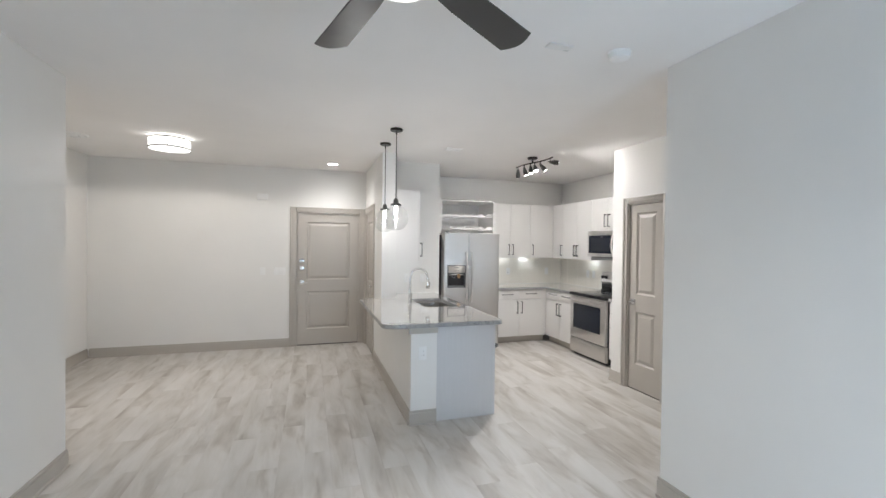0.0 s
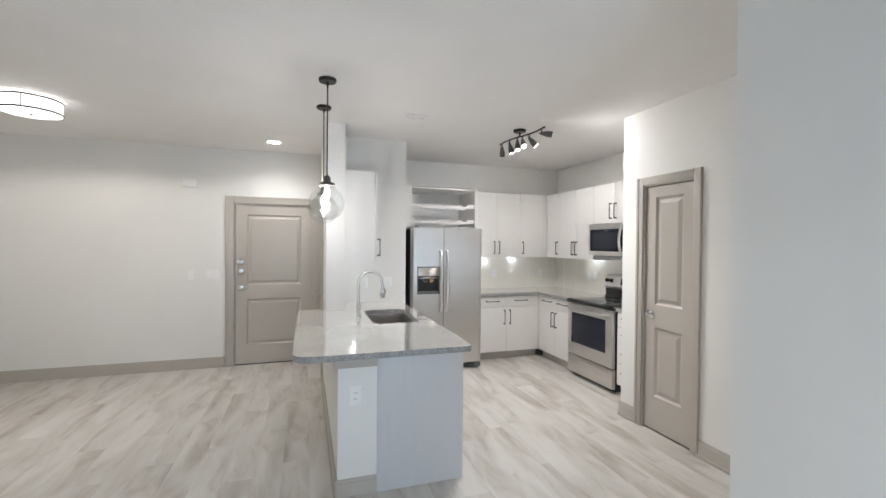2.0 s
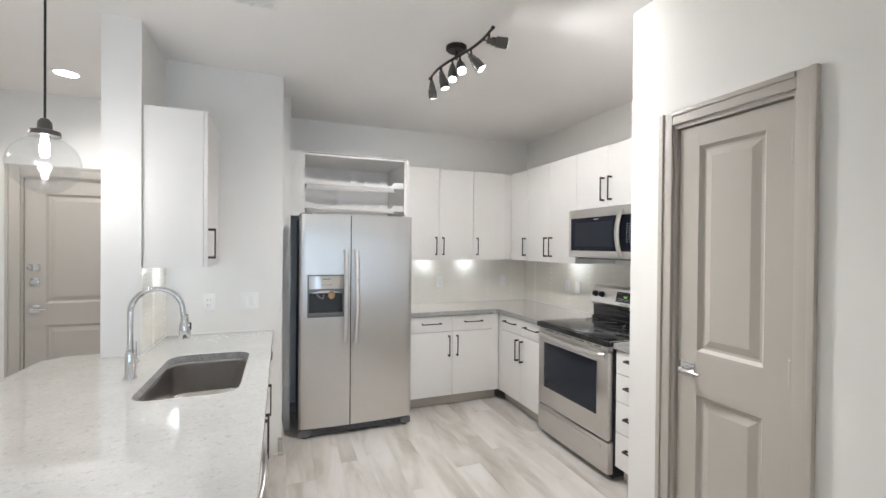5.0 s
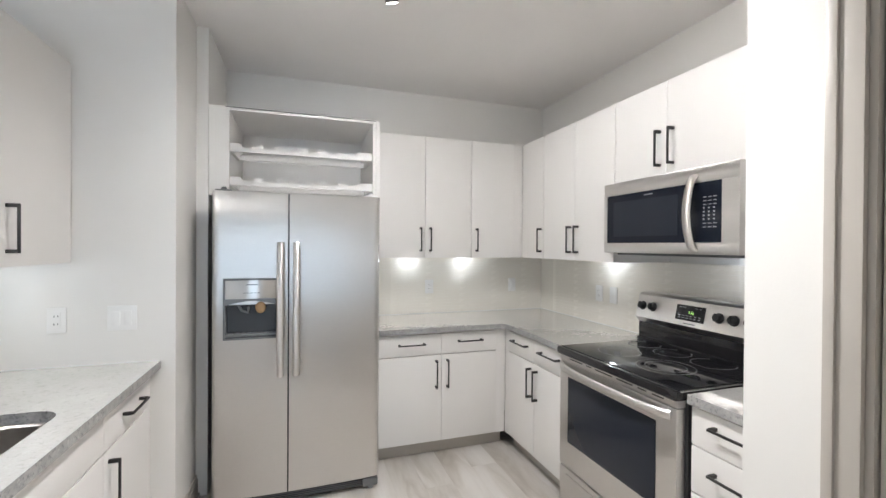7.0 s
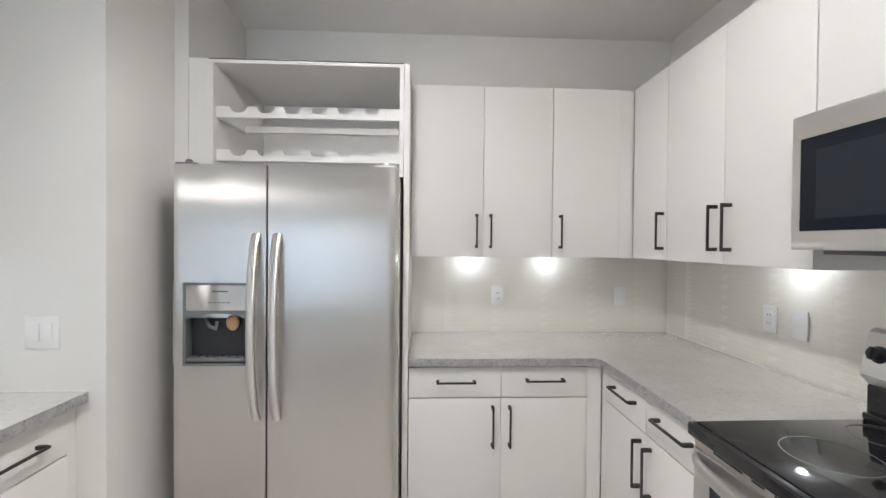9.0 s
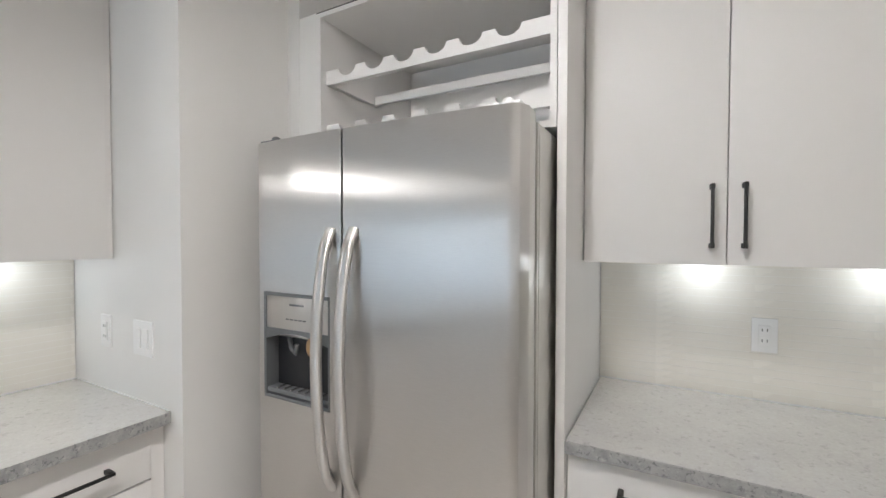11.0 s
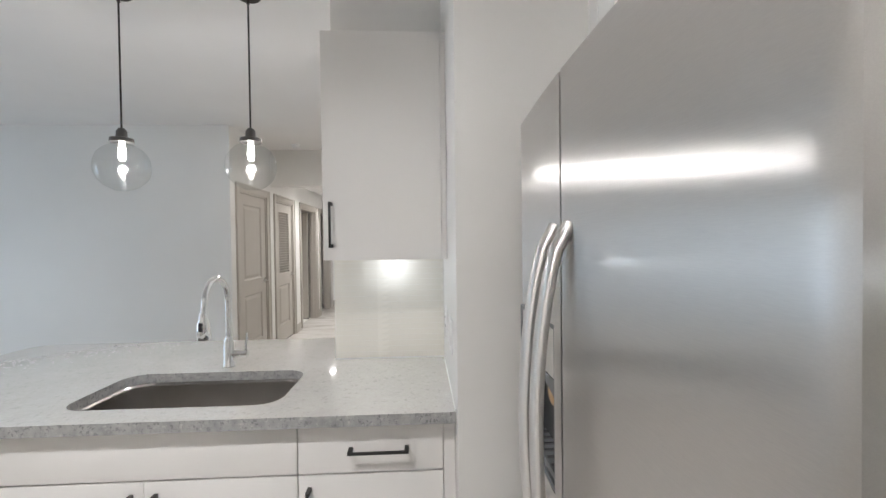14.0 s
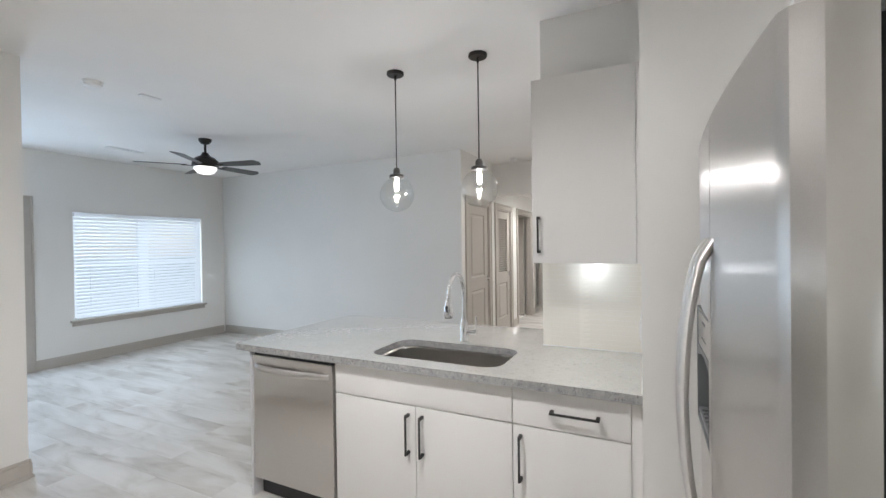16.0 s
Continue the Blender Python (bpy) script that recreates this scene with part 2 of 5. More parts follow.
def cyl(bm, a, b, r, r2=None, seg=20, bevel=0.0):
    a, b = Vector(a), Vector(b)
    g = bmesh.new()
    bmesh.ops.create_cone(g, cap_ends=True, segments=seg, radius1=r, radius2=r if r2 is None else r2, depth=(b - a).length)
    if bevel:
        e = [k for k in g.edges if len([f for f in k.link_faces if len(f.verts) > 4]) == 1]
        bmesh.ops.bevel(g, geom=e, offset=bevel, segments=2, affect="EDGES")
    q = Vector((0, 0, 1)).rotation_difference(b - a)
    return merge(bm, g, Matrix.Translation((a + b) / 2) @ q.to_matrix().to_4x4())


def ball(bm, c, r, sx=1, sy=1, sz=1, u=24, v=14):
    g = bmesh.new()
    bmesh.ops.create_uvsphere(g, u_segments=u, v_segments=v, radius=r)
    return merge(bm, g, Matrix.Translation(c) @ Matrix.Diagonal((sx, sy, sz, 1)))


def lathe(bm, prof, seg=32, centre=(0, 0, 0)):
    """Turns the profile of (radius, height) round the upright axis."""
    g = bmesh.new()
    rings = []
    for r, z in prof:
        if r < 1e-5:
            rings.append([g.verts.new((0, 0, z))])
        else:
            rings.append([g.verts.new((r * math.cos(2 * math.pi * k / seg), r * math.sin(2 * math.pi * k / seg), z)) for k in range(seg)])
    for p, q in zip(rings, rings[1:]):
        for k in range(seg):
            j = (k + 1) % seg
            f = [p[k % len(p)], p[j % len(p)], q[j % len(q)], q[k % len(q)]]
            f = list(dict.fromkeys(f))
            if len(f) > 2:
                g.faces.new(f)
    bmesh.ops.recalc_face_normals(g, faces=g.faces[:])
    return merge(bm, g, Matrix.Translation(centre))


def tube(bm, pts, rx, ry=None, seg=10, side=(0, 0, 1), caps=True):
    """A bar of oval section along the points; side: the way of the radius rx."""
    ry = ry or rx
    pts = [Vector(p) for p in pts]
    g = bmesh.new()
    rings = []
    for i, p in enumerate(pts):
        t = (pts[min(i + 1, len(pts) - 1)] - pts[max(i - 1, 0)]).normalized()
        s = Vector(side)
        s = (s - t * s.dot(t))
        s = s.normalized() if s.length > 1e-4 else t.orthogonal().normalized()
        o = t.cross(s)
        rings.append([g.verts.new(p + s * rx * math.cos(2 * math.pi * k / seg) + o * ry * math.sin(2 * math.pi * k / seg)) for k in range(seg)])
    for a, b in zip(rings, rings[1:]):
        for k in range(seg):
            g.faces.new((a[k], a[(k + 1) % seg], b[(k + 1) % seg], b[k]))
    if caps:
        g.faces.new(rings[0][::-1])
        g.faces.new(rings[-1])
    bmesh.ops.recalc_face_normals(g, faces=g.faces[:])
    return merge(bm, g)


def prism(bm, outline, z0, z1, bevel=0.0, m=None):
    """A flat outline of (x, y) made z0 to z1 thick."""
    g = bmesh.new()
    f = g.faces.new([g.verts.new((x, y, z0)) for x, y in outline])
    r = bmesh.ops.extrude_face_region(g, geom=[f])
    bmesh.ops.translate(g, verts=[v for v in r["geom"] if isinstance(v, bmesh.types.BMVert)], vec=(0, 0, z1 - z0))
    bmesh.ops.recalc_face_normals(g, faces=g.faces[:])
    if bevel:
        e = [k for k in g.edges if abs(k.verts[0].co.z - k.verts[1].co.z) < 1e-6]
        bmesh.ops.bevel(g, geom=e, offset=bevel, segments=2, affect="EDGES")
    return merge(bm, g, m)


def rounded(x0, x1, y0, y1, r, seg=6):
    """The outline of a rectangle with rounded corners; r may be four radii (from x0,y0 anticlockwise)."""
    rs = r if isinstance(r, (tuple, list)) else (r,) * 4
    out = []
    for (cx, cy, a), q in zip(((x0, y0, 180), (x1, y0, 270), (x1, y1, 0), (x0, y1, 90)), rs):
        ox = cx + (q if cx == x0 else -q)
        oy = cy + (q if cy == y0 else -q)
        if q == 0:
            out.append((cx, cy))
            continue
        for k in range(seg + 1):
            t = radians(a + 90 * k / seg)
            out.append((ox + q * math.cos(t), oy + q * math.sin(t)))
    return out


def smooth(me, angle=35):
    for p in me.polygons:
        p.use_smooth = True
    me.set_sharp_from_angle(angle=radians(angle))


def part(name, bm, material, parent=None, label="", smoothed=True):
    me = bpy.data.meshes.new(name)
    bm.to_mesh(me)
    bm.free()
    me.materials.append(material)
    if smoothed:
        smooth(me)
    ob = new(name, me)
    if parent is not None:
        ob.parent = parent
    if label:
        ob["label"] = label
    return ob


def thing(name, m, label, category, group=""):
    ob = new(name)
    ob.empty_display_size = 0.1
    ob.matrix_world = m
    return tagged(ob, label, category, group)


def struct(name, bm, material, smoothed=False):
    return tagged(part(name, bm, material, None, "", smoothed), kind="structure")


def B(*a, bevel=0.0):
    return box(bm_new(), *a, bevel=bevel)


FACE_S, FACE_W, FACE_E, FACE_N = 0, -90, 90, 180  # the way a front looks: south, west, east, north


def at(x, y, z, turn=0):
    return pose(x, y, z, 0, 0, turn)


# ---- the plan ----
H = 2.74
YS, YN = -1.15, 6.73        # window wall, entry wall
XW, XA = -1.42, -2.66       # living room's west wall, alcove's west wall
XE, YE = 2.36, 1.99         # near east wall and its north face
XP, YP = 3.665, 4.05         # pantry wall and its north face
XK, YK = 4.66, 6.65         # kitchen's east and north walls
YH, YH2, XH = 3.46, 4.58, -6.6  # the hall: south and north walls, end
XB = 1.065                   # west face of kitchen block and half wall
YT, YA = 5.10, 5.615        # stub's south end, wall between counter and fridge
XN = 1.973                  # fridge niche's west wall
T = 0.12


def walls():
    def w(name, *a):
        return struct(name, B(*a), WALL)
    # west wall of the living room
    w("wall_west", XW - T, XW, YS, YH, 0, H)
    # hall's south wall with four openings
    xs = [XW - T, -1.62, -2.47, -2.83, -3.60, -4.07, -5.08, -5.42, -6.20, XH]
    b = bm_new()
    for k in range(0, len(xs) - 1, 2):
        box(b, xs[k + 1], xs[k], YH - T, YH, 0, H)
    for k in range(1, len(xs) - 1, 2):
        box(b, xs[k + 1], xs[k], YH - T, YH, 2.065, H)
    struct("wall_hall_south", b, WALL)
    w("wall_hall_north", XH, XA - T, YH2, YH2 + T, 0, H)
    w("wall_hall_end", XH - T, XH, YH - T, YH2 + T, 0, H)
    # added walls close the guessed rooms behind the hall against the sky
    w("wall_hall_rooms_south", XH - T, XW - T, YH - 1.6 - T, YH - 1.6, 0, H)
    w("wall_hall_rooms_west", XH - 2 * T, XH - T, YH - 1.6 - T, YH - T, 0, H)
    w("wall_hall_rooms_between", -2.70, -2.62, YH - 1.6, YH - T, 0, H)
    w("wall_hall_rooms_between", -3.90, -3.80, YH - 1.6, YH - T, 0, H)
    w("wall_hall_rooms_between", -5.30, -5.20, YH - 1.6, YH - T, 0, H)
    w("wall_alcove_west", XA - T, XA, YH2, YN, 0, H)
    w("header_hall", XA - T, XA, YH, YH2, 2.24, H)
    # entry wall with the door's opening
    b = bm_new()
    box(b, XA - T, 0.005, YN, YN + T, 0, H)
    box(b, 0.975, XK + T, YN, YN + T, 0, H)
    box(b, 0.005, 0.975, YN, YN + T, 2.06, H)
    struct("wall_north", b, WALL)
    # kitchen block: west face with closet door, stub, niche
    b = bm_new()
    box(b, XB, XB + T, YT, 5.80, 0, H)
    box(b, XB, XB + T, 6.60, YN, 0, H)
    box(b, XB, XB + T, 5.80, 6.60, 2.06, H)
    struct("wall_kitchen_block", b, WALL)
    w("wall_stub", XB + T, 1.245, YT, YA + T, 0, H)
    w("wall_counter_end", 1.245, XN, YA, YA + T, 0, H)
    w("wall_niche", XN - T, XN, YA + T, YK, 0, H)
    w("wall_niche_jog", XN, 2.035, 6.03, YK, 0, H)
    w("wall_kitchen_north", XN - T, XK, YK, YN, 0, H)
    w("wall_kitchen_east", XK, XK + T, YP - T, YN, 0, H)
    b = bm_new()
    box(b, XP, XP + T, YE - T, 3.29, 0, H)
    box(b, XP, XP + T, 3.80, YP, 0, H)
    box(b, XP, XP + T, 3.29, 3.80, 2.09, H)
    struct("wall_pantry", b, WALL)
    w("wall_pantry_north", XP + T, XK, YP - T, YP, 0, H)
    w("wall_pantry_back", XP + 1.0, XP + 1.0 + T, YE, YP - T, 0, H)
    w("wall_east_return", XE + T, XP + T, YE - T, YE, 0, H)
    w("wall_east", XE, XE + T, YS, YE, 0, H)
    # half wall under the counter
    w("half_wall", XB, 1.303, 3.468, YT, 0, 0.835)
    # window wall
    b = bm_new()
    box(b, XW - T, -1.00, YS - T, YS, 0, H)
    box(b, -1.00, 0.77, YS - T, YS, 0, 0.56)
    box(b, -1.00, 0.77, YS - T, YS, 1.99, H)
    box(b, 0.77, 1.26, YS - T, YS, 0, H)
    box(b, 1.26, 2.18, YS - T, YS, 2.07, H)
    box(b, 2.18, XE + T, YS - T, YS, 0, H)
    struct("wall_south", b, WALL)
    b = bm_new()
    box(b, XH - T, XA - T, YH - T - 1.6, YH2 + T, 2.44, 2.50)
    struct("ceiling_hall", b, CEIL)
    b = bm_new()
    box(b, XH - T, XK + T, YS - T, YN + T, H, H + 0.1)
    struct("ceiling", b, CEIL)
    struct("subfloor", B(XH - T, XK + T, YS - T, YN + T, -0.12, -0.004), GROUT)


walls()


def baseboard(x0, y0, x1, y1, nx, ny):
    """Along a wall from one end to the other; nx, ny: the way off the wall."""
    b = bm_new()
    for d, z0, z1 in ((0.014, 0, 0.105), (0.009, 0.105, 0.128), (0.024, 0, 0.022)):
        ax, bx = sorted((x0, x1 + nx * d if nx else x1))
        ay, by = sorted((y0, y1 + ny * d if ny else y1))
        box(b, ax, bx, ay, by, z0, z1, bevel=0.003)
    struct("baseboard", b, TRIM)


for seg in ((XW, YS + 0.03, XW, YH + 0.012, 1, 0), (XA, YH2, XA, YN, 1, 0), (XA + 0.026, YN, -0.085, YN, 0, -1),
            (XE, YS + 0.03, XE, YE + 0.014, -1, 0), (XE, YE, XP - 0.026, YE, 0, 1), (XP, YE + 0.026, XP, 3.229, -1, 0),
            (XP, 3.861, XP, YP + 0.014, -1, 0), (XP, YP, 4.02, YP, 0, 1), (XB, 3.468, XB, 5.71, -1, 0),
            (XB - 0.014, 3.468, 1.303, 3.468, 0, -1), (XW + 0.026, YS, 1.17, YS, 0, 1), (XW - 0.006, YH, -1.535, YH, 0, 1),
            (-2.56, YH, -2.74, YH, 0, 1), (-3.69, YH, -3.98, YH, 0, 1), (-5.17, YH, -5.33, YH, 0, 1),
            (XH, YH, XH, YH2, 1, 0), (XH + 0.026, YH2, XA, YH2, 0, -1), (XN, YA, XN, 6.03, 1, 0), (1.95, YA, XN + 0.014, YA, 0, -1)):
    baseboard(*seg)


def door_panel(b, x0, x1, z0, z1, y=0.0, s=1):
    """A raised panel with its moulding; s turns it to the back."""
    rings = []
    for ins, dep in ((0, 0), (0.006, 0.006), (0.014, 0.015), (0.024, 0.016), (0.056, 0.004)):
        rings.append([b.verts.new((x, y + s * dep, z)) for x, z in ((x0 + ins, z0 + ins), (x1 - ins, z0 + ins), (x1 - ins, z1 - ins), (x0 + ins, z1 - ins))])
    for p, q in zip(rings, rings[1:]):
        for k in range(4):
            b.faces.new((p[k], p[(k + 1) % 4], q[(k + 1) % 4], q[k]))
    b.faces.new(rings[-1])


def lever(parent, x, z, flip=1, plate=True, back=-1):
    h = part("door_handle", cyl(cyl(B(x - 0.033, x + 0.033, -0.009, 0, z - 0.033, z + 0.033, bevel=0.003), (x, -0.009, z), (x, -0.05, z), 0.012), (x, -0.05, z), (x + flip * 0.095, -0.052, z - 0.002), 0.0085, 0.007, bevel=0.002), CHROME, parent, "polished chrome lever handle on a square rose")
    return h


def casing(name, m, w, h, label, wall=T, left=True, right=True, c=0.088):
    """A casing and jamb round an opening w wide and h high; the opening starts at x = 0."""
    ob = thing(name, m, label, "door frame")
    for k, go in ((0, left), (1, right)):
        if go:
            b = bm_new()
            x0, x1 = (-c, 0.004) if k == 0 else (w - 0.004, w + c)
            box(b, x0, x1, -0.016, 0, 0, h + c, bevel=0.003)
            o0, o1 = (x0, x0 + 0.022) if k == 0 else (x1 - 0.022, x1)
            box(b, o0, o1, -0.024, -0.014, 0, h + c, bevel=0.003)
            part("side_casing", b, TRIM, ob)
        b = bm_new()
        x0, x1 = (0, 0.018) if k == 0 else (w - 0.018, w)
        box(b, x0, x1, 0.0, wall, 0, h)
        y = 0.05
        box(b, x0 if k == 0 else x0 - 0.012, x1 + 0.012 if k == 0 else x1, y + 0.004, y + 0.03, 0, h - 0.006)
        part("jamb", b, TRIM, ob)
    b = box(bm_new(), 0.004, w - 0.004, -0.0155, 0, h, h + c, bevel=0.003)
    box(b, 0.004, w - 0.004, -0.0235, -0.013, h + c - 0.022, h + c - 0.001, bevel=0.003)
    part("head_casing", b, TRIM, ob)
    part("head_jamb", box(bm_new(), 0.018, w - 0.018, 0.0, wall, h - 0.018, h), TRIM, ob)
    return ob


def panel_door(name, m, w, h, label, handle_x, flip, louvre=False, bolts=False, hinge_x=None):
    """A two-panel leaf; origin at its lower corner, front at y = 0."""
    ob = tagged(thing(name, m, label, "door"), kind="structure")
    t, st = 0.038, 0.135 if w > 0.6 else 0.095
    zs = ((0.24, 0.83), (1.01, h - 0.12)) if w > 0.6 else ((0.28, 0.862), (1.055, h - 0.09))
    b = bm_new()
    box(b, 0, st, 0, t, 0, h)
    box(b, w - st, w, 0, t, 0, h)
    box(b, st, w - st, 0.0005, t, 0, zs[0][0])
    box(b, st, w - st, 0.0005, t, zs[0][1], zs[1][0])
    box(b, st, w - st, 0.0005, t, zs[1][1], h)
    leaf = part("leaf", b, TRIM, ob, smoothed=False)
    for z0, z1 in zs:
        if louvre and z0 > 1:
            n = int((z1 - z0) / 0.036)
            for k in range(n):
                z = z0 + (k + 0.5) * (z1 - z0) / n
                s = bm_new()
                box(s, st, w - st, -0.027, 0.027, -0.0035, 0.0035)
                s.transform(pose(0, 0.02, z, -42))
                part("louvre", s, TRIM, leaf)
        else:
            p = bm_new()
            door_panel(p, st, w - st, z0, z1)
            part("raised_panel", p, TRIM, leaf, smoothed=False)
    lever(ob, handle_x, 0.97, flip)
    if bolts:
        part("deadbolt", cyl(B(handle_x - 0.033, handle_x + 0.033, -0.012, 0, 1.155, 1.222, bevel=0.004), (handle_x, -0.012, 1.188), (handle_x, -0.03, 1.188), 0.018), CHROME, ob, "square chrome deadbolt turn")
        part("upper_lock", box(box(bm_new(), handle_x - 0.036, handle_x + 0.034, -0.012, 0, 1.275, 1.335, bevel=0.003), handle_x - 0.045, handle_x - 0.02, -0.02, 0, 1.29, 1.32, bevel=0.003), CHROME, ob, "chrome night latch")
    if hinge_x is not None:
        for z in (0.2, 1.02, 1.82):
            part("hinge", cyl(bm_new(), (hinge_x, -0.007, z), (hinge_x, -0.007, z + 0.09), 0.007, seg=10), TRIM, ob, "painted butt hinge")
    # dark strip fills the gap under the leaf, painting its shade
    part("under_door_strip", B(0.002, w - 0.002, 0.002, t - 0.002, -0.012, 0), DOOR_SHADE, ob, "dark strip painting the shade under the door")
    return ob


# entry door, closet door, pantry door, hall doors
casing("entry_door_frame", at(0.005, YN, 0), 0.97, 2.06, "greige painted wooden casing round the entry door", right=False)
part("side_casing", box(bm_new(), 0.97, 1.058, -0.016, 0, 0, 2.148, bevel=0.003), TRIM, bpy.data.objects["entry_door_frame"])
panel_door("door_1", at(0.028, YN + 0.012, 0.012), 0.925, 2.03, "greige two-panel entry door with chrome lever and locks", 0.065, 1, bolts=True, hinge_x=0.925)
casing("closet_door_frame", at(XB, 6.60, 0, FACE_W), 0.80, 2.06, "greige painted casing round the narrow closet door")
panel_door("door_2", at(XB + 0.012, 6.58, 0.012, FACE_W), 0.76, 2.03, "greige two-panel closet door beside the entry", 0.70, -1)
casing("pantry_door_frame", at(XP, 3.80, 0, FACE_W), 0.51, 2.09, "greige painted casing round the narrow pantry door", c=0.062)
panel_door("door_3", at(XP + 0.016, 3.778, 0.014, FACE_W), 0.466, 2.052, "narrow greige two-panel pantry door with chrome lever", 0.055, 1, hinge_x=0.467)
casing("hall_door_frame", at(-1.62, YH, 0, FACE_N), 0.85, 2.065, "greige painted casing round a hall door")
panel_door("door_4", at(-1.64, YH - 0.012, 0.012, FACE_N), 0.81, 2.03, "closed greige two-panel door at the hall's mouth", 0.75, -1)
casing("hall_door_frame", at(-2.83, YH, 0, FACE_N), 0.77, 2.065, "greige painted casing round the louvred door")
panel_door("door_5", at(-2.85, YH - 0.012, 0.012, FACE_N), 0.73, 2.03, "greige louvred utility door in the hall", 0.67, -1, louvre=True)
casing("hall_door_frame", at(-4.07, YH, 0, FACE_N), 1.01, 2.065, "greige painted casing round an open hall doorway")
panel_door("door_6", at(-5.01, YH - 0.13, 0.012, FACE_W), 0.90, 2.03, "greige hall door standing open into its room", 0.84, -1)
casing("hall_door_frame", at(-5.42, YH, 0, FACE_N), 0.78, 2.065, "greige painted casing round the last hall doorway")


# ---- window, blind, patio door ----
def window():
    w = tagged(thing("window_1", at(-1.0, YS, 0.56, FACE_S), "wide double-hung window with a white blind and greige sill", "window"), kind="structure")
    W, Z = 1.77, 1.43
    for x0, x1 in ((0.0, W / 2 - 0.02), (W / 2 + 0.02, W)):
        b = bm_new()
        box(b, x0, x0 + 0.05, -0.11, -0.05, 0, Z)
        box(b, x1 - 0.05, x1, -0.11, -0.05, 0, Z)
        box(b, x0 + 0.05, x1 - 0.05, -0.11, -0.05, 0, 0.05)
        box(b, x0 + 0.05, x1 - 0.05, -0.11, -0.05, Z - 0.05, Z)
        box(b, x0 + 0.05, x1 - 0.05, -0.10, -0.06, Z / 2 - 0.02, Z / 2 + 0.02)
        fr = part("window_frame", b, PLASTIC, w)
        for z0, z1 in ((0.05, Z / 2 - 0.02), (Z / 2 + 0.02, Z - 0.05)):
            p = part("pane", B(x0 + 0.05, x1 - 0.05, -0.083, -0.079, z0, z1), GLASS, fr)
            p.visible_shadow = False
    part("mullion", B(W / 2 - 0.02, W / 2 + 0.02, -0.11, -0.05, 0, Z), PLASTIC, w)
    part("window_sill", box(box(bm_new(), -0.05, W + 0.05, -0.05, 0.055, -0.022, 0.006, bevel=0.004), -0.03, W + 0.03, 0.001, 0.016, -0.075, -0.022, bevel=0.003), TRIM, w, "greige painted window sill with apron")
    bl = thing("venetian_blind", at(-1.0, YS, 0.56, FACE_S), "white slatted blind lowered and nearly shut in the window", "blind")
    part("headrail", B(0.012, W - 0.012, -0.045, 0.004, Z - 0.055, Z - 0.003, bevel=0.004), SLAT, bl)
    part("bottom_rail", B(0.015, W - 0.015, -0.042, 0.0, 0.012, 0.032, bevel=0.004), SLAT, bl)
    n = 29
    s = bm_new()
    rows = []
    for k in range(5):
        v = -1 + k * 0.5
        rows.append([s.verts.new((x, v * 0.025, 0.0035 * (1 - v * v))) for x in (0.014, W - 0.014)])
    for a, c in zip(rows, rows[1:]):
        s.faces.new((a[0], a[1], c[1], c[0]))
    r = bmesh.ops.extrude_face_region(s, geom=s.faces[:])
    bmesh.ops.translate(s, verts=[v for v in r["geom"] if isinstance(v, bmesh.types.BMVert)], vec=(0, 0, -0.0025))
    bmesh.ops.recalc_face_normals(s, faces=s.faces[:])
    first = part("slat", s, SLAT, bl)
    first.matrix_basis = pose(0, -0.02, 0.06, -52)
    for k in range(1, n):
        c = new("slat", first.data)
        c.parent = bl
        c.matrix_basis = pose(0, -0.02, 0.06 + k * (Z - 0.14) / (n - 1), -52 + random.uniform(-2, 2))
    for x in (0.18, W / 2 - 0.12, W / 2 + 0.12, W - 0.18):
        part("ladder_cord", cyl(bm_new(), (x, 0.004, 0.03), (x, 0.004, Z - 0.05), 0.0014, seg=6), SLAT, bl)
    part("tilt_wand", cyl(bm_new(), (0.1, 0.012, 0.55), (0.1, 0.012, Z - 0.06), 0.004, seg=8), PLASTIC, bl)


window()


def patio_door():
    f = casing("patio_door_frame", at(2.18, YS, 0, FACE_N), 0.92, 2.07, "greige painted casing round the glazed patio door")
    d = tagged(thing("door_7", at(2.16, YS - 0.03, 0.012, FACE_N), "greige patio door with one large pane", "door"), kind="structure")
    b = bm_new()
    box(b, 0, 0.11, 0, 0.04, 0, 2.04)
    box(b, 0.77, 0.88, 0, 0.04, 0, 2.04)
    box(b, 0.11, 0.77, 0, 0.04, 0, 0.2)
    box(b, 0.11, 0.77, 0, 0.04, 1.92, 2.04)
    part("leaf", b, TRIM, d)
    part("pane", B(0.11, 0.77, 0.017, 0.023, 0.2, 1.92), GLASS, d).visible_shadow = False
    lever(d, 0.06, 0.97, 1)


patio_door()


# ---- kitchen cabinets ----
def pull(parent, a, b, out=0.032):
    """A black bar pull between two feet on the front plane y = 0."""
    (x0, z0), (x1, z1) = a, b
    g = bm_new()
    s = 0.0045
    if abs(x0 - x1) < 1e-6:
        box(g, x0 - s, x0 + s, -out - 0.008, -out, z0, z1, bevel=0.0015)
        for z in (z0, z1 - 0.014):
            box(g, x0 - 0.0065, x0 + 0.0065, -out - 0.001, 0, z, z + 0.014, bevel=0.002)
    else:
        box(g, x0, x1, -out - 0.008, -out, z0 - s, z0 + s, bevel=0.0015)
        for x in (x0, x1 - 0.014):
            box(g, x, x + 0.014, -out - 0.001, 0, z0 - 0.0065, z0 + 0.0065, bevel=0.002)
    part("handle", g, BLACK, parent, "slim matt black bar pull")


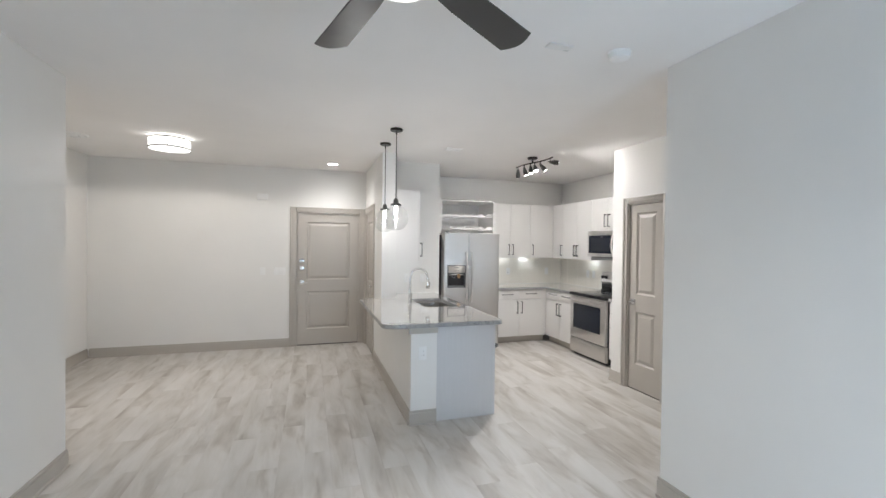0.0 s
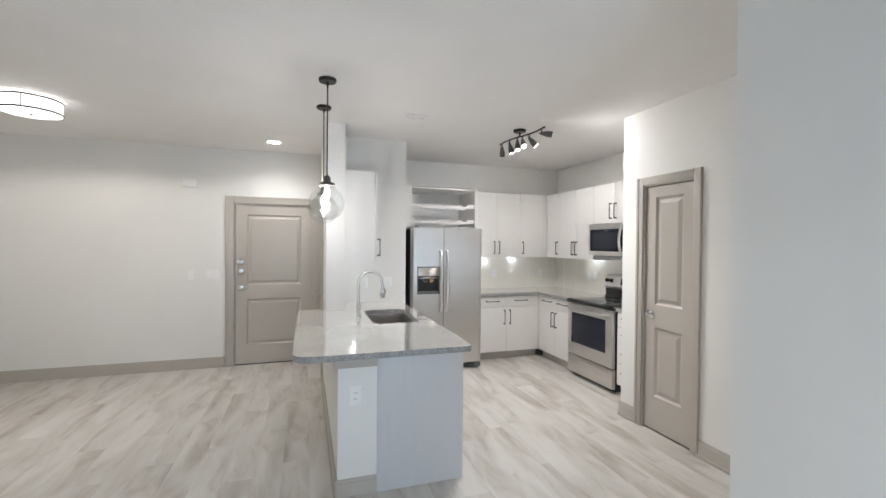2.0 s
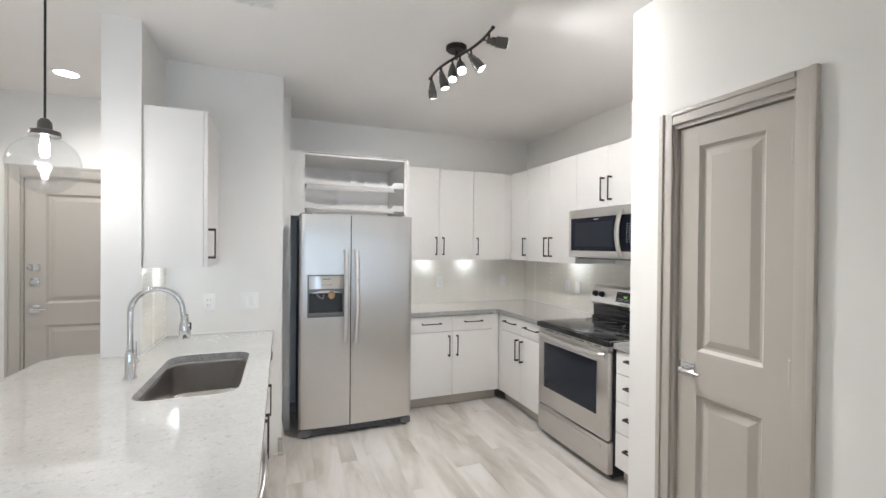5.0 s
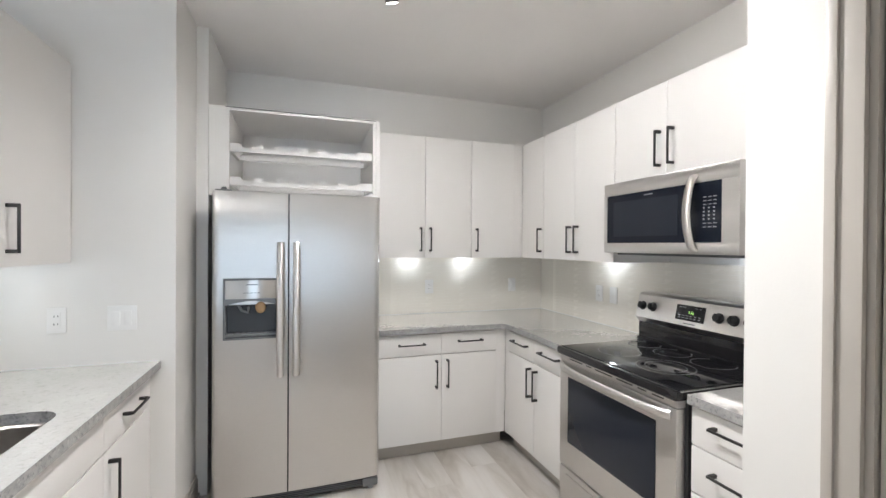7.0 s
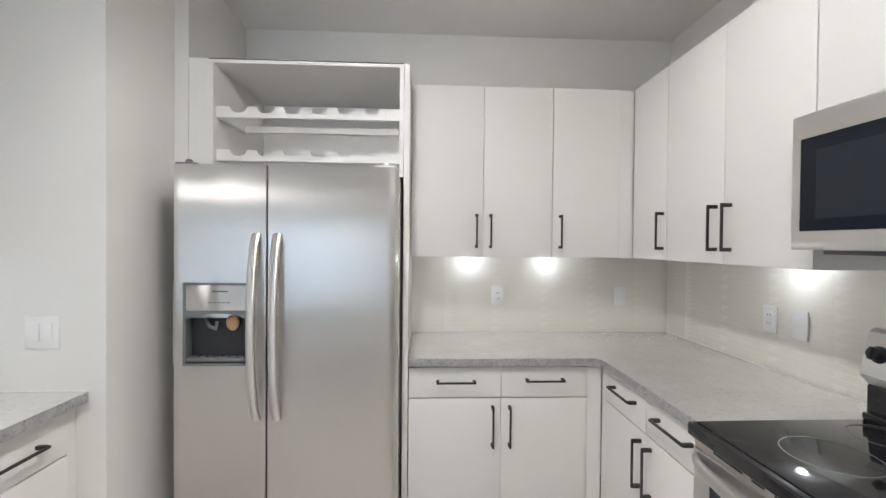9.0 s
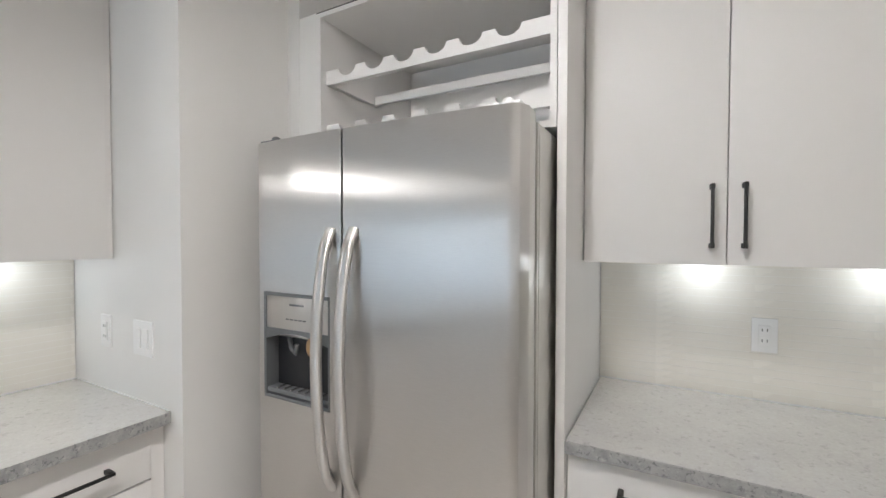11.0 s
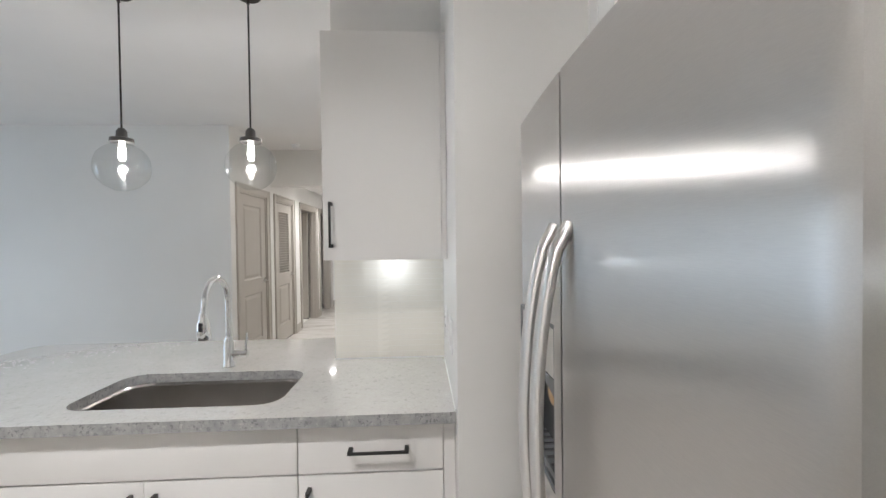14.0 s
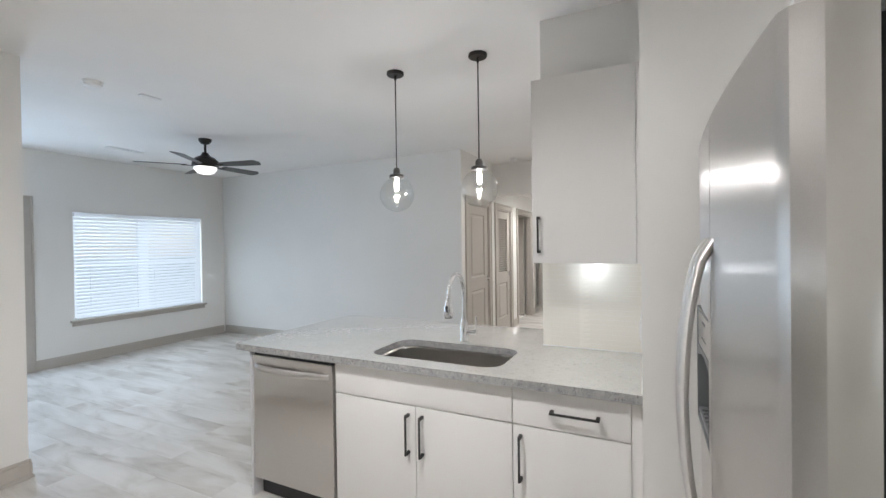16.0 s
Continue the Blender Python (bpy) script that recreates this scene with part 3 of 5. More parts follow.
def cabinet(name, m, w, d, z0, z1, fronts, label, toe=False, group="", filler=0.0, lead=0.0):
    """Front plane at y = 0, carcase behind. fronts: kind, x0, x1, z0, z1, pull ends."""
    ob = thing(name, m, label, "cabinet", group)
    b = bm_new()
    zb = z0 + 0.105 if toe else z0
    box(b, 0.001, w - 0.001, 0.021, d, zb, z1)
    if filler:
        box(b, w, w + filler, 0.006, 0.03, zb, z1)
    part("body", b, CAB, ob)
    if lead:
        part("corner_filler", box(bm_new(), -lead, -0.001, 0.001, 0.025, zb, z1), CAB, ob)
    if toe:
        part("toe_kick", B(-lead, w + filler, 0.075, 0.09, 0, 0.105), TRIM, ob, "greige toe kick")
    for kind, x0, x1, a, c, h in fronts:
        g = 0.0013
        f = part(kind, B(x0 + g, x1 - g, 0, 0.019, a + g, c - g, bevel=0.0012), CAB, ob)
        if h:
            pull(f, *h)
    return ob


ZU0, ZU1, ZC = 1.386, 2.29, 0.872


def hv(x, z0, z1):
    return ((x, z0), (x, z1))


def hh(z, x0, x1):
    return ((x0, z), (x1, z))


UP = "kitchen wall cabinets"
LOW = "kitchen base cabinets"
# north run, wall cabinets
cabinet("wall_cabinet", at(3.046, 6.274, 0), 0.755, YK - 6.274 - 0.002, ZU0, ZU1,
        [("door", 0, 0.383, ZU0, ZU1, hv(0.346, 1.434, 1.612)), ("door", 0.383, 0.754, ZU0, ZU1, hv(0.421, 1.434, 1.612))],
        "white flat-front double wall cabinet over the counter beside the fridge", group=UP)
cabinet("wall_cabinet", at(3.802, 6.274, 0), 0.363, YK - 6.274 - 0.002, ZU0, ZU1,
        [("door", 0, 0.363, ZU0, ZU1, hv(0.04, 1.434, 1.612))], "white flat-front single wall cabinet next to the corner", group=UP, filler=0.078)
# east run, wall cabinets
cabinet("wall_cabinet", at(4.243, 6.272, 0, FACE_W), 0.312, XK - 4.243 - 0.002, ZU0, ZU1,
        [("door", 0.0, 0.312, ZU0, ZU1, hv(0.287, 1.434, 1.612))], "white narrow corner wall cabinet", group=UP)
cabinet("wall_cabinet", at(4.243, 5.958, 0, FACE_W), 0.742, XK - 4.243 - 0.002, ZU0, ZU1,
        [("door", 0, 0.373, ZU0, ZU1, hv(0.335, 1.434, 1.612)), ("door", 0.373, 0.742, ZU0, ZU1, hv(0.411, 1.434, 1.612))],
        "white double wall cabinet between the corner and the microwave", group=UP)
cabinet("wall_cabinet", at(4.243, 5.214, 0, FACE_W), 0.774, XK - 4.243 - 0.002, 1.825, ZU1,
        [("door", 0, 0.357, 1.825, ZU1, hv(0.318, 1.875, 2.055)), ("door", 0.357, 0.774, 1.825, ZU1, hv(0.396, 1.875, 2.055))],
        "white short double wall cabinet above the microwave", group=UP)
cabinet("wall_cabinet", at(4.243, 4.438, 0, FACE_W), 0.378, XK - 4.243 - 0.002, ZU0, ZU1,
        [("door", 0, 0.376, ZU0, ZU1, hv(0.035, 1.434, 1.612))], "white single wall cabinet against the pantry wall", group=UP)
# cabinet on the stub wall
cabinet("wall_cabinet", at(1.563, 5.122, 0, FACE_E), 0.471, 1.563 - 1.247, ZU0, ZU1,
        [("door", 0, 0.471, ZU0, ZU1, hv(0.035, 1.437, 1.615))], "white single wall cabinet on the stub wall above the peninsula counter", group=UP, filler=0.02)
# north run, base
cabinet("base_cabinet", at(3.047, 6.054, 0), 0.868, YK - 6.054 - 0.012, 0, ZC,
        [("drawer", 0, 0.445, 0.716, 0.861, hh(0.796, 0.133, 0.321)), ("drawer", 0.445, 0.868, 0.716, 0.861, hh(0.802, 0.563, 0.750)),
         ("door", 0, 0.445, 0.108, 0.712, hv(0.404, 0.483, 0.678)), ("door", 0.445, 0.868, 0.108, 0.712, hv(0.486, 0.483, 0.678))],
        "white base cabinet, two drawers over two doors, beside the fridge", toe=True, group=LOW, filler=0.072)
# east run, base
cabinet("base_cabinet", at(3.990, 6.002, 0, FACE_W), 0.70, XK - 3.990 - 0.012, 0, ZC,
        [("drawer", 0, 0.35, 0.716, 0.861, hh(0.808, 0.08, 0.28)), ("drawer", 0.35, 0.70, 0.716, 0.861, hh(0.808, 0.44, 0.645)),
         ("door", 0, 0.35, 0.108, 0.712, hv(0.316, 0.483, 0.678)), ("door", 0.35, 0.70, 0.108, 0.712, hv(0.392, 0.483, 0.678))],
        "white base cabinet, two drawers over two doors, beside the range", toe=True, group=LOW, lead=0.055)
cabinet("base_cabinet", at(3.990, 4.485, 0, FACE_W), 0.43, XK - 3.990 - 0.012, 0, ZC,
        [("drawer", 0, 0.43, a, c, hh(z, 0.095, 0.285)) for a, c, z in ((0.108, 0.335, 0.25), (0.338, 0.532, 0.45), (0.535, 0.713, 0.643), (0.716, 0.861, 0.813))],
        "white four-drawer base cabinet between range and pantry wall", toe=True, group=LOW)
# peninsula, base
cabinet("base_cabinet", at(1.873, 4.128, 0, FACE_E), 0.972, 1.873 - 1.305, 0, 0.60,
        [("drawer", 0, 0.972, 0.706, 0.861, None), ("door", 0, 0.490, 0.108, 0.702, hv(0.452, 0.47, 0.665)),
         ("door", 0.490, 0.972, 0.108, 0.702, hv(0.528, 0.47, 0.665))], "white sink base cabinet with a plain false front over two doors", toe=True, group=LOW)
cabinet("base_cabinet", at(1.873, 5.101, 0, FACE_E), 0.473, 1.873 - 1.305, 0, ZC,
        [("drawer", 0, 0.473, 0.706, 0.861, hh(0.785, 0.165, 0.36)), ("door", 0, 0.473, 0.108, 0.702, hv(0.037, 0.47, 0.665))],
        "white base cabinet, drawer over one door, at the counter's end", toe=True, group=LOW, filler=0.039)


# ---- counters and tile ----
def ring_slab(outer, hole, z0, z1, bevel):
    g = bmesh.new()
    def loop(pts):
        vs = [g.verts.new((x, y, z1)) for x, y in pts]
        return [g.edges.new((vs[k], vs[(k + 1) % len(vs)])) for k in range(len(vs))]
    es = loop(outer) + loop(hole)
    bmesh.ops.triangle_fill(g, use_beauty=True, use_dissolve=False, edges=es)
    r = bmesh.ops.extrude_face_region(g, geom=g.faces[:])
    bmesh.ops.translate(g, verts=[v for v in r["geom"] if isinstance(v, bmesh.types.BMVert)], vec=(0, 0, z0 - z1))
    bmesh.ops.recalc_face_normals(g, faces=g.faces[:])
    return merge(bm_new(), g)


CT, CB = 0.91, 0.873


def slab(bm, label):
    """A worktop: polished above; its matt flecked edges carry shade painted into their colour."""
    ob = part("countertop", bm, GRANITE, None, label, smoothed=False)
    ob.data.materials.append(GRANITE_SHADED_EDGE)
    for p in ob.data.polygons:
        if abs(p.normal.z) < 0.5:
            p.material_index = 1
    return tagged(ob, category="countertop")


HOLE = rounded(1.41, 1.80, 4.285, 5.015, 0.085, 8)
outer = rounded(0.805, 1.912, 3.385, 3.9, (0.11, 0.035, 0, 0), 8)[:18] + [(1.912, 5.613), (1.258, 5.613), (1.258, 5.098), (1.063, 5.098), (1.063, 5.20), (0.90, 5.20), (0.805, 5.12)]
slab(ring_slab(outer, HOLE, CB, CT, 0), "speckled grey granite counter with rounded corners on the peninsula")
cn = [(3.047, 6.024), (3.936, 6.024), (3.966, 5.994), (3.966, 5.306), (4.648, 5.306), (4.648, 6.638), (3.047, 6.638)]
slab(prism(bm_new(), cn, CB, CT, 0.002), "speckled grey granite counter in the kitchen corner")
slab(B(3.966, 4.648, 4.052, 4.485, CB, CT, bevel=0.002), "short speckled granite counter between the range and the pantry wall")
tagged(part("counter_apron", B(1.04, 1.302, 3.438, 3.467, 0.812, 0.872, bevel=0.002), TRIM, None, "greige apron board under the counter at the half wall's end"), category="trim")
tagged(part("counter_apron", B(1.055, 1.302, 3.4685, 5.09, 0.8365, 0.872), TRIM, None, "greige packing board between half wall and counter"), category="trim")
tagged(part("end_panel", B(1.304, 1.884, 3.489, 3.507, 0, 0.872, bevel=0.001), ENDP, None, "pale grain-patterned end panel of the peninsula beside the dishwasher"), category="cabinet panel")


def caulk(x0, x1, y0, y1):
    tagged(part("caulk", B(x0, x1, y0, y1, CT, CT + 0.004), CAULK), kind="structure")


def sink():
    s = thing("kitchen_sink", at(1.605, 4.65, CB), "undermounted stainless steel single-bowl sink in the granite counter", "sink")
    g = bmesh.new()
    rings = []
    for ins, z, r in ((-0.012, 0.0, 0.09), (-0.004, 0.0, 0.088), (0.006, -0.01, 0.085), (0.016, -0.165, 0.075), (0.045, -0.195, 0.05), (0.14, -0.200, 0.03)):
        rings.append([g.verts.new((x, y, z)) for x, y in rounded(-0.195 + ins, 0.195 - ins, -0.365 + ins, 0.365 - ins, r, 6)])
    for p, q in zip(rings, rings[1:]):
        for k in range(len(p)):
            g.faces.new((p[k], p[(k + 1) % len(p)], q[(k + 1) % len(q)], q[k]))
    g.faces.new(rings[-1])
    bmesh.ops.solidify(g, geom=g.faces[:], thickness=0.002)
    part("bowl", merge(bm_new(), g), SINKM, s)
    part("drain", lathe(bm_new(), [(0, -0.198), (0.03, -0.198), (0.042, -0.194), (0.045, -0.199)], 24), CHROME, s, "chrome strainer drain")


sink()


def faucet():
    f = thing("kitchen_faucet", at(1.325, 4.645, CT), "polished chrome gooseneck pull-down faucet behind the sink", "faucet")
    part("base", lathe(bm_new(), [(0, 0), (0.027, 0), (0.027, 0.006), (0.023, 0.012), (0.0225, 0.105), (0.015, 0.13), (0, 0.13)], 24), CHROME, f)
    R = 0.103
    pts = [(0, 0, 0.11), (0, 0, 0.2), (0, 0, 0.29)] + [(R - R * math.cos(radians(a)), 0, 0.30 + R * math.sin(radians(a))) for a in range(0, 176, 12)] + [(2 * R + 0.004, 0, 0.27)]
    part("spout", tube(bm_new(), pts, 0.0125, seg=14, side=(0, 1, 0)), CHROME, f)
    part("spray_head", lathe(bm_new(), [(0, 0.0), (0.022, 0.0), (0.025, 0.005), (0.025, 0.062), (0.018, 0.082), (0.0145, 0.11)], 20, (2 * R + 0.008, 0, 0.168)), CHROME, f)
    part("spray_button", B(2 * R + 0.029, 2 * R + 0.036, -0.006, 0.006, 0.205, 0.24, bevel=0.002), BLACKP, f, "dark spray button")
    part("lever", cyl(cyl(bm_new(), (0, 0, 0.055), (0, 0.082, 0.055), 0.016, bevel=0.002), (0, 0.074, 0.06), (0, 0.080, 0.15), 0.0055, 0.0045), CHROME, f)


faucet()


def socket(m, kind="outlet", label="", w=0.072):
    o = thing("wall_outlet" if kind == "outlet" else "light_switch" if kind == "switch" else "blank_plate", m, label, "outlet" if kind == "outlet" else "switch" if kind == "switch" else "plate")
    part("plate", B(-w / 2, w / 2, -0.006, 0, -0.058, 0.058, bevel=0.002), PLASTIC, o)
    if kind == "outlet":
        part("insert", B(-0.017, 0.017, -0.009, -0.006, -0.034, 0.034, bevel=0.001), PLASTIC, o)
        for z in (-0.018, 0.018):
            for x in (-0.007, 0.007):
                part("socket_slot", B(x - 0.0012, x + 0.0012, -0.0096, -0.0091, z - 0.004, z + 0.005), DARK, o)
    elif kind == "switch":
        for k in range(max(1, round((w - 0.026) / 0.046))):
            n = max(1, round((w - 0.026) / 0.046))
            x = (k - (n - 1) / 2) * 0.046
            part("rocker", B(x - 0.016, x + 0.016, -0.011, -0.006, -0.033, 0.033, bevel=0.002), PLASTIC, o)
    return o


ZO = 1.135
socket(at(3.572, YK - 0.012, ZO), "outlet", "white duplex outlet in the tile over the counter beside the fridge")
socket(at(4.345, YK - 0.012, ZO), "switch", "white rocker switch in the tile near the corner")
socket(at(XK - 0.012, 5.835, ZO, FACE_W), "outlet", "white duplex outlet in the tile beside the range")
socket(at(XK - 0.012, 5.685, ZO, FACE_W), "blank", "white blank plate beside the duplex outlet")
socket(at(1.505, YA, 1.125), "outlet", "white duplex outlet on the wall at the counter's end")
socket(at(1.755, YA, 1.125), "switch", "white double switch on the wall at the counter's end", 0.118)
socket(at(XP, 2.885, 1.17, FACE_W), "switch", "white single switch on the pantry wall")
socket(at(XP, 2.76, 0.42, FACE_W), "outlet", "white duplex outlet low on the pantry wall")
socket(at(1.17, 3.468, 0.632), "outlet", "white duplex outlet on the end of the half wall")
socket(at(-0.465, YN, 1.16), "blank", "white thermostat plate on the entry wall")
socket(at(-0.225, YN, 1.16), "switch", "white triple switch beside the entry door", 0.164)
chime = thing("door_chime", at(-0.47, YN, 2.28), "small white door chime box high on the entry wall", "chime")
part("box_cover", B(-0.075, 0.075, -0.045, 0, -0.045, 0.045, bevel=0.006), PLASTIC, chime)


# ---- fridge ----
def arc_slab(b, x0, x1, z0, z1, front, back, n=10):
    """A slab whose front follows front(x)."""
    xs = [x0 + (x1 - x0) * k / n for k in range(n + 1)]
    g = bmesh.new()
    lo = [g.verts.new((x, front(x), z0)) for x in xs] + [g.verts.new((x1, back, z0)), g.verts.new((x0, back, z0))]
    f = g.faces.new(lo)
    r = bmesh.ops.extrude_face_region(g, geom=[f])
    bmesh.ops.translate(g, verts=[v for v in r["geom"] if isinstance(v, bmesh.types.BMVert)], vec=(0, 0, z1 - z0))
    bmesh.ops.recalc_face_normals(g, faces=g.faces[:])
    return merge(b, g)


def fridge():
    f = thing("refrigerator", at(2.095, 5.765, 0), "stainless side-by-side refrigerator with water dispenser in the kitchen niche", "refrigerator")
    W, split, top = 0.912, 0.392, 1.765
    part("cabinet_body", B(0.004, W - 0.004, 0.139, 0.83, 0.03, 1.745, bevel=0.004), BLACKP, f, "black refrigerator body")
    for lx0, lx1 in ((0.001, 0.388), (0.396, 0.911)):
        part("door_edge_liner", B(lx0, lx1, 0.055, 0.104, 0.086, 1.764, bevel=0.001), FRSIDE, f, "pale grey door edge")
    part("side_skin", B(W - 0.0035, W - 0.001, 0.1395, 0.80, 0.04, 1.742), FRSIDE, f, "pale grey side panel")

    def front(x):
        u = (x - W / 2) / (W / 2)
        e = max(0.0, abs(u) - 0.925) / 0.075
        return 0.018 * u * u + 0.037 * (1 - math.sqrt(max(0.0, 1 - min(e, 1) ** 2)))

    # left door round the dispenser
    dx0, dx1, dz0, dz1 = 0.060, 0.345, 0.955, 1.290
    b = bm_new()
    e = split - 0.0042
    arc_slab(b, 0, e, 0.085, dz0, front, 0.0555, 24)
    arc_slab(b, 0, e, dz1, top, front, 0.0555, 24)
    arc_slab(b, 0, dx0, dz0, dz1, front, 0.0555, 12)
    arc_slab(b, dx1, e, dz0, dz1, front, 0.062, 4)
    box(b, dx0, dx1, 0.056, 0.062, dz0, dz1)
    bmesh.ops.remove_doubles(b, verts=b.verts[:], dist=0.0002)
    part("freezer_door", b, STEEL_H, f, "brushed stainless left door with the dispenser")
    part("fridge_door", arc_slab(bm_new(), split + 0.0042, W, 0.085, top, front, 0.0555, 40), STEEL_H, f, "brushed stainless right door")
    part("front_rim", B(0.002, W - 0.002, 0.1262, 0.1388, 0.04, 1.745, bevel=0.001), FRSIDE, f, "pale front rim of the refrigerator body")
    for gx0, gx1 in ((0.024, 0.370), (0.414, W - 0.024)):
        part("door_gasket", B(gx0, gx1, 0.1042, 0.1258, 0.10, 1.742), DARK, f, "dark rubber door gasket")
    # a dark strip stands in for the shade between the doors
    part("door_gap_shade", B(split - 0.0041, split + 0.0041, 0.010, 0.055, 0.09, top - 0.004), DARK, f, "dark strip put in for the shade between the doors")
    # dispenser
    d = part("dispenser_frame", bm_frame(dx0, dx1, dz0, dz1), GREYP, f, "grey dispenser surround")
    p = bm_new()
    box(p, dx0 + 0.010, dx1 - 0.010, 0.006, 0.045, 1.175, dz1 - 0.010, bevel=0.003)
    part("control_panel", p, STEEL_V, d, "silver control panel with small print")
    arch = [(dx0 + 0.01, 1.142)] + [(dx0 + 0.01 + (dx1 - dx0 - 0.02) * k / 12, 1.142 + 0.024 * math.sin(math.pi * k / 12)) for k in range(1, 12)] + [(dx1 - 0.01, 1.142), (dx1 - 0.01, 1.178), (dx0 + 0.01, 1.178)]
    part("arch_trim", prism(bm_new(), arch, 0, 0.03, 0, Matrix(((1, 0, 0, 0), (0, 0, 1, 0.004), (0, 1, 0, 0), (0, 0, 0, 1)))), GREYP, d, "curved grey trim over the recess")
    part("recess_back", B(dx0 + 0.012, dx1 - 0.012, 0.050, 0.055, 0.985, 1.14), BLACKP, d, "dark back of the recess")
    part("drip_tray", box(bm_new(), dx0 + 0.012, dx1 - 0.012, 0.006, 0.050, 0.972, 0.986, bevel=0.002), GREYP, d, "ribbed grey drip tray")
    for k in range(7):
        x = dx0 + 0.05 + k * 0.03
        part("tray_rib", B(x, x + 0.006, 0.010, 0.05, 0.986, 0.990), NICKEL, d)
    part("ice_paddle", ball(bm_new(), (dx0 + 0.185, 0.032, 1.125), 0.03, 0.9, 0.35, 1.1), WOODT, d, "warm lit tan ice paddle")
    part("water_paddle", tube(bm_new(), [(dx0 + 0.07, 0.045, 1.14), (dx0 + 0.09, 0.035, 1.11), (dx0 + 0.12, 0.025, 1.10), (dx0 + 0.125, 0.025, 1.13)], 0.007), GREYP, d, "grey water paddle")
    g = bm_new()
    for k in range(5):
        box(g, dx0 + 0.10 + k * 0.018, dx0 + 0.112 + k * 0.018, 0.0045, 0.0062, 1.208, 1.212)
    box(g, dx0 + 0.115, dx0 + 0.175, 0.0045, 0.0062, 1.252, 1.258)
    tagged(part("panel_print", g, GREYP, d, "tiny unreadable grey print"), kind="stuff")
    for x in (split - 0.042, split + 0.042):
        pts = []
        for k in range(17):
            t = k / 16
            z = 0.74 + t * 0.745
            out = 0.062 * math.sin(math.pi * t) ** 0.55 if 0 < t < 1 else 0.0
            pts.append((x, front(x) - out + 0.002, z))
        part("door_handle", tube(bm_new(), pts, 0.019, 0.012, 14, (1, 0, 0)), STEEL_V, f, "curved stainless bar handle")
    part("base_grille", B(0.03, W - 0.03, 0.045, 0.09, 0.022, 0.075, bevel=0.003), BLACKP, f, "black base grille")
    for k in range(4):
        part("grille_slot", B(0.08, W - 0.08, 0.041, 0.046, 0.030 + k * 0.011, 0.034 + k * 0.011), GREYP, f)
    for x in (0.05, W - 0.05):
        part("foot", cyl(B(x - 0.045, x + 0.045, 0.03, 0.09, 0.018, 0.07, bevel=0.01), (x, 0.06, 0.0), (x, 0.06, 0.02), 0.018), GREYP, f, "grey levelling foot")
    for x in (0.055, W - 0.055):
        part("hinge_cover", cyl(B(x - 0.04, x + 0.04, 0.03, 0.14, top, top + 0.010, bevel=0.003), (x, 0.06, top + 0.008), (x, 0.06, top + 0.026), 0.016, 0.012, bevel=0.003), GREYP if x < 0.5 else PLASTIC, f, "hinge cover on top of the door")


def bm_frame(x0, x1, z0, z1, y0=0.003, y1=0.055, t=0.011):
    b = bm_new()
    box(b, x0, x0 + t, y0, y1, z0, z1, bevel=0.002)
    box(b, x1 - t, x1, y0, y1, z0, z1, bevel=0.002)
    box(b, x0 + t, x1 - t, y0, y1, z0, z0 + t, bevel=0.002)
    box(b, x0 + t, x1 - t, y0, y1, z1 - t, z1, bevel=0.002)
    return b


fridge()


# ---- bottle rack cabinet and fridge side panel ----
def rack():
    r = thing("wine_rack_cabinet", at(2.037, 6.03, 1.765), "white open cabinet with scalloped bottle racks above the refrigerator", "cabinet")
    x0, x1, d, h = 0.088, 0.960, YK - 6.03 - 0.002, 0.53
    t = 0.020
    b = bm_new()
    box(b, 0.0, x0, 0, 0.02, 0, h)
    part("filler", b, WALL, r)
    part("side_panel", B(x0, x0 + t, 0.0, d, 0, h), CAB, r)
    part("side_panel", B(x1, x1 + 0.019, 0.0, d, 0, h), CAB, r)
    part("top_panel", B(x0 + t, x1, 0.0, d, h - 0.020, h), CAB, r)
    part("bottom_panel", B(x0 + t, x1, 0.0, d, 0.002, 0.02), CAB, r)
    part("back_panel", B(x0 + t, x1, d - 0.01, d, 0.02, h - 0.02), CAB, r)
    # no real gap here: the dark strip paints its shadow line
    part("gap_shade_strip", B(0.088, x1 + 0.019, -0.0008, 0.0, h - 0.004, h), DARK, r, "thin dark strip painting a shaded gap along the top")
    L, R = x0 + t, x1
    for zt, tag in ((0.322, "upper"), (0.120, "lower")):
        part("rack_ledge", B(L + 0.018, R - 0.018, 0.30, 0.318, zt - 0.052, zt - 0.018, bevel=0.001), CAB, r)
        for y, dz in ((0.03, 0.0),):
            top = [(L, zt)]
            n, rad = 6, 0.040
            step = 0.124
            c0 = L + 0.10
            for k in range(n):
                c = c0 + k * step
                for a in range(0, 181, 20):
                    top.append((c - rad * math.cos(radians(a)), zt - 0.030 * math.sin(radians(a))))
            top.append((R, zt))
            outline = [(L, zt - 0.052), *top, (R, zt - 0.052)]
            m = Matrix(((1, 0, 0, 0), (0, 0, 1, y), (0, 1, 0, dz), (0, 0, 0, 1)))
            part("scalloped_board", prism(bm_new(), outline, 0, 0.018, 0, m), CAB, r)
        part("rack_rail", B(L, L + 0.018, 0.05, 0.33, zt - 0.052, zt - 0.01), CAB, r)
        part("rack_rail", B(R - 0.018, R, 0.05, 0.33, zt - 0.052, zt - 0.01), CAB, r)
    p = tagged(part("refrigerator_side_panel", B(3.018, 3.044, 6.03, YK - 0.001, 0.0, 2.295, bevel=0.001), CAB, None, "tall white panel between the refrigerator and the counter"), category="cabinet panel")
    return p


rack()


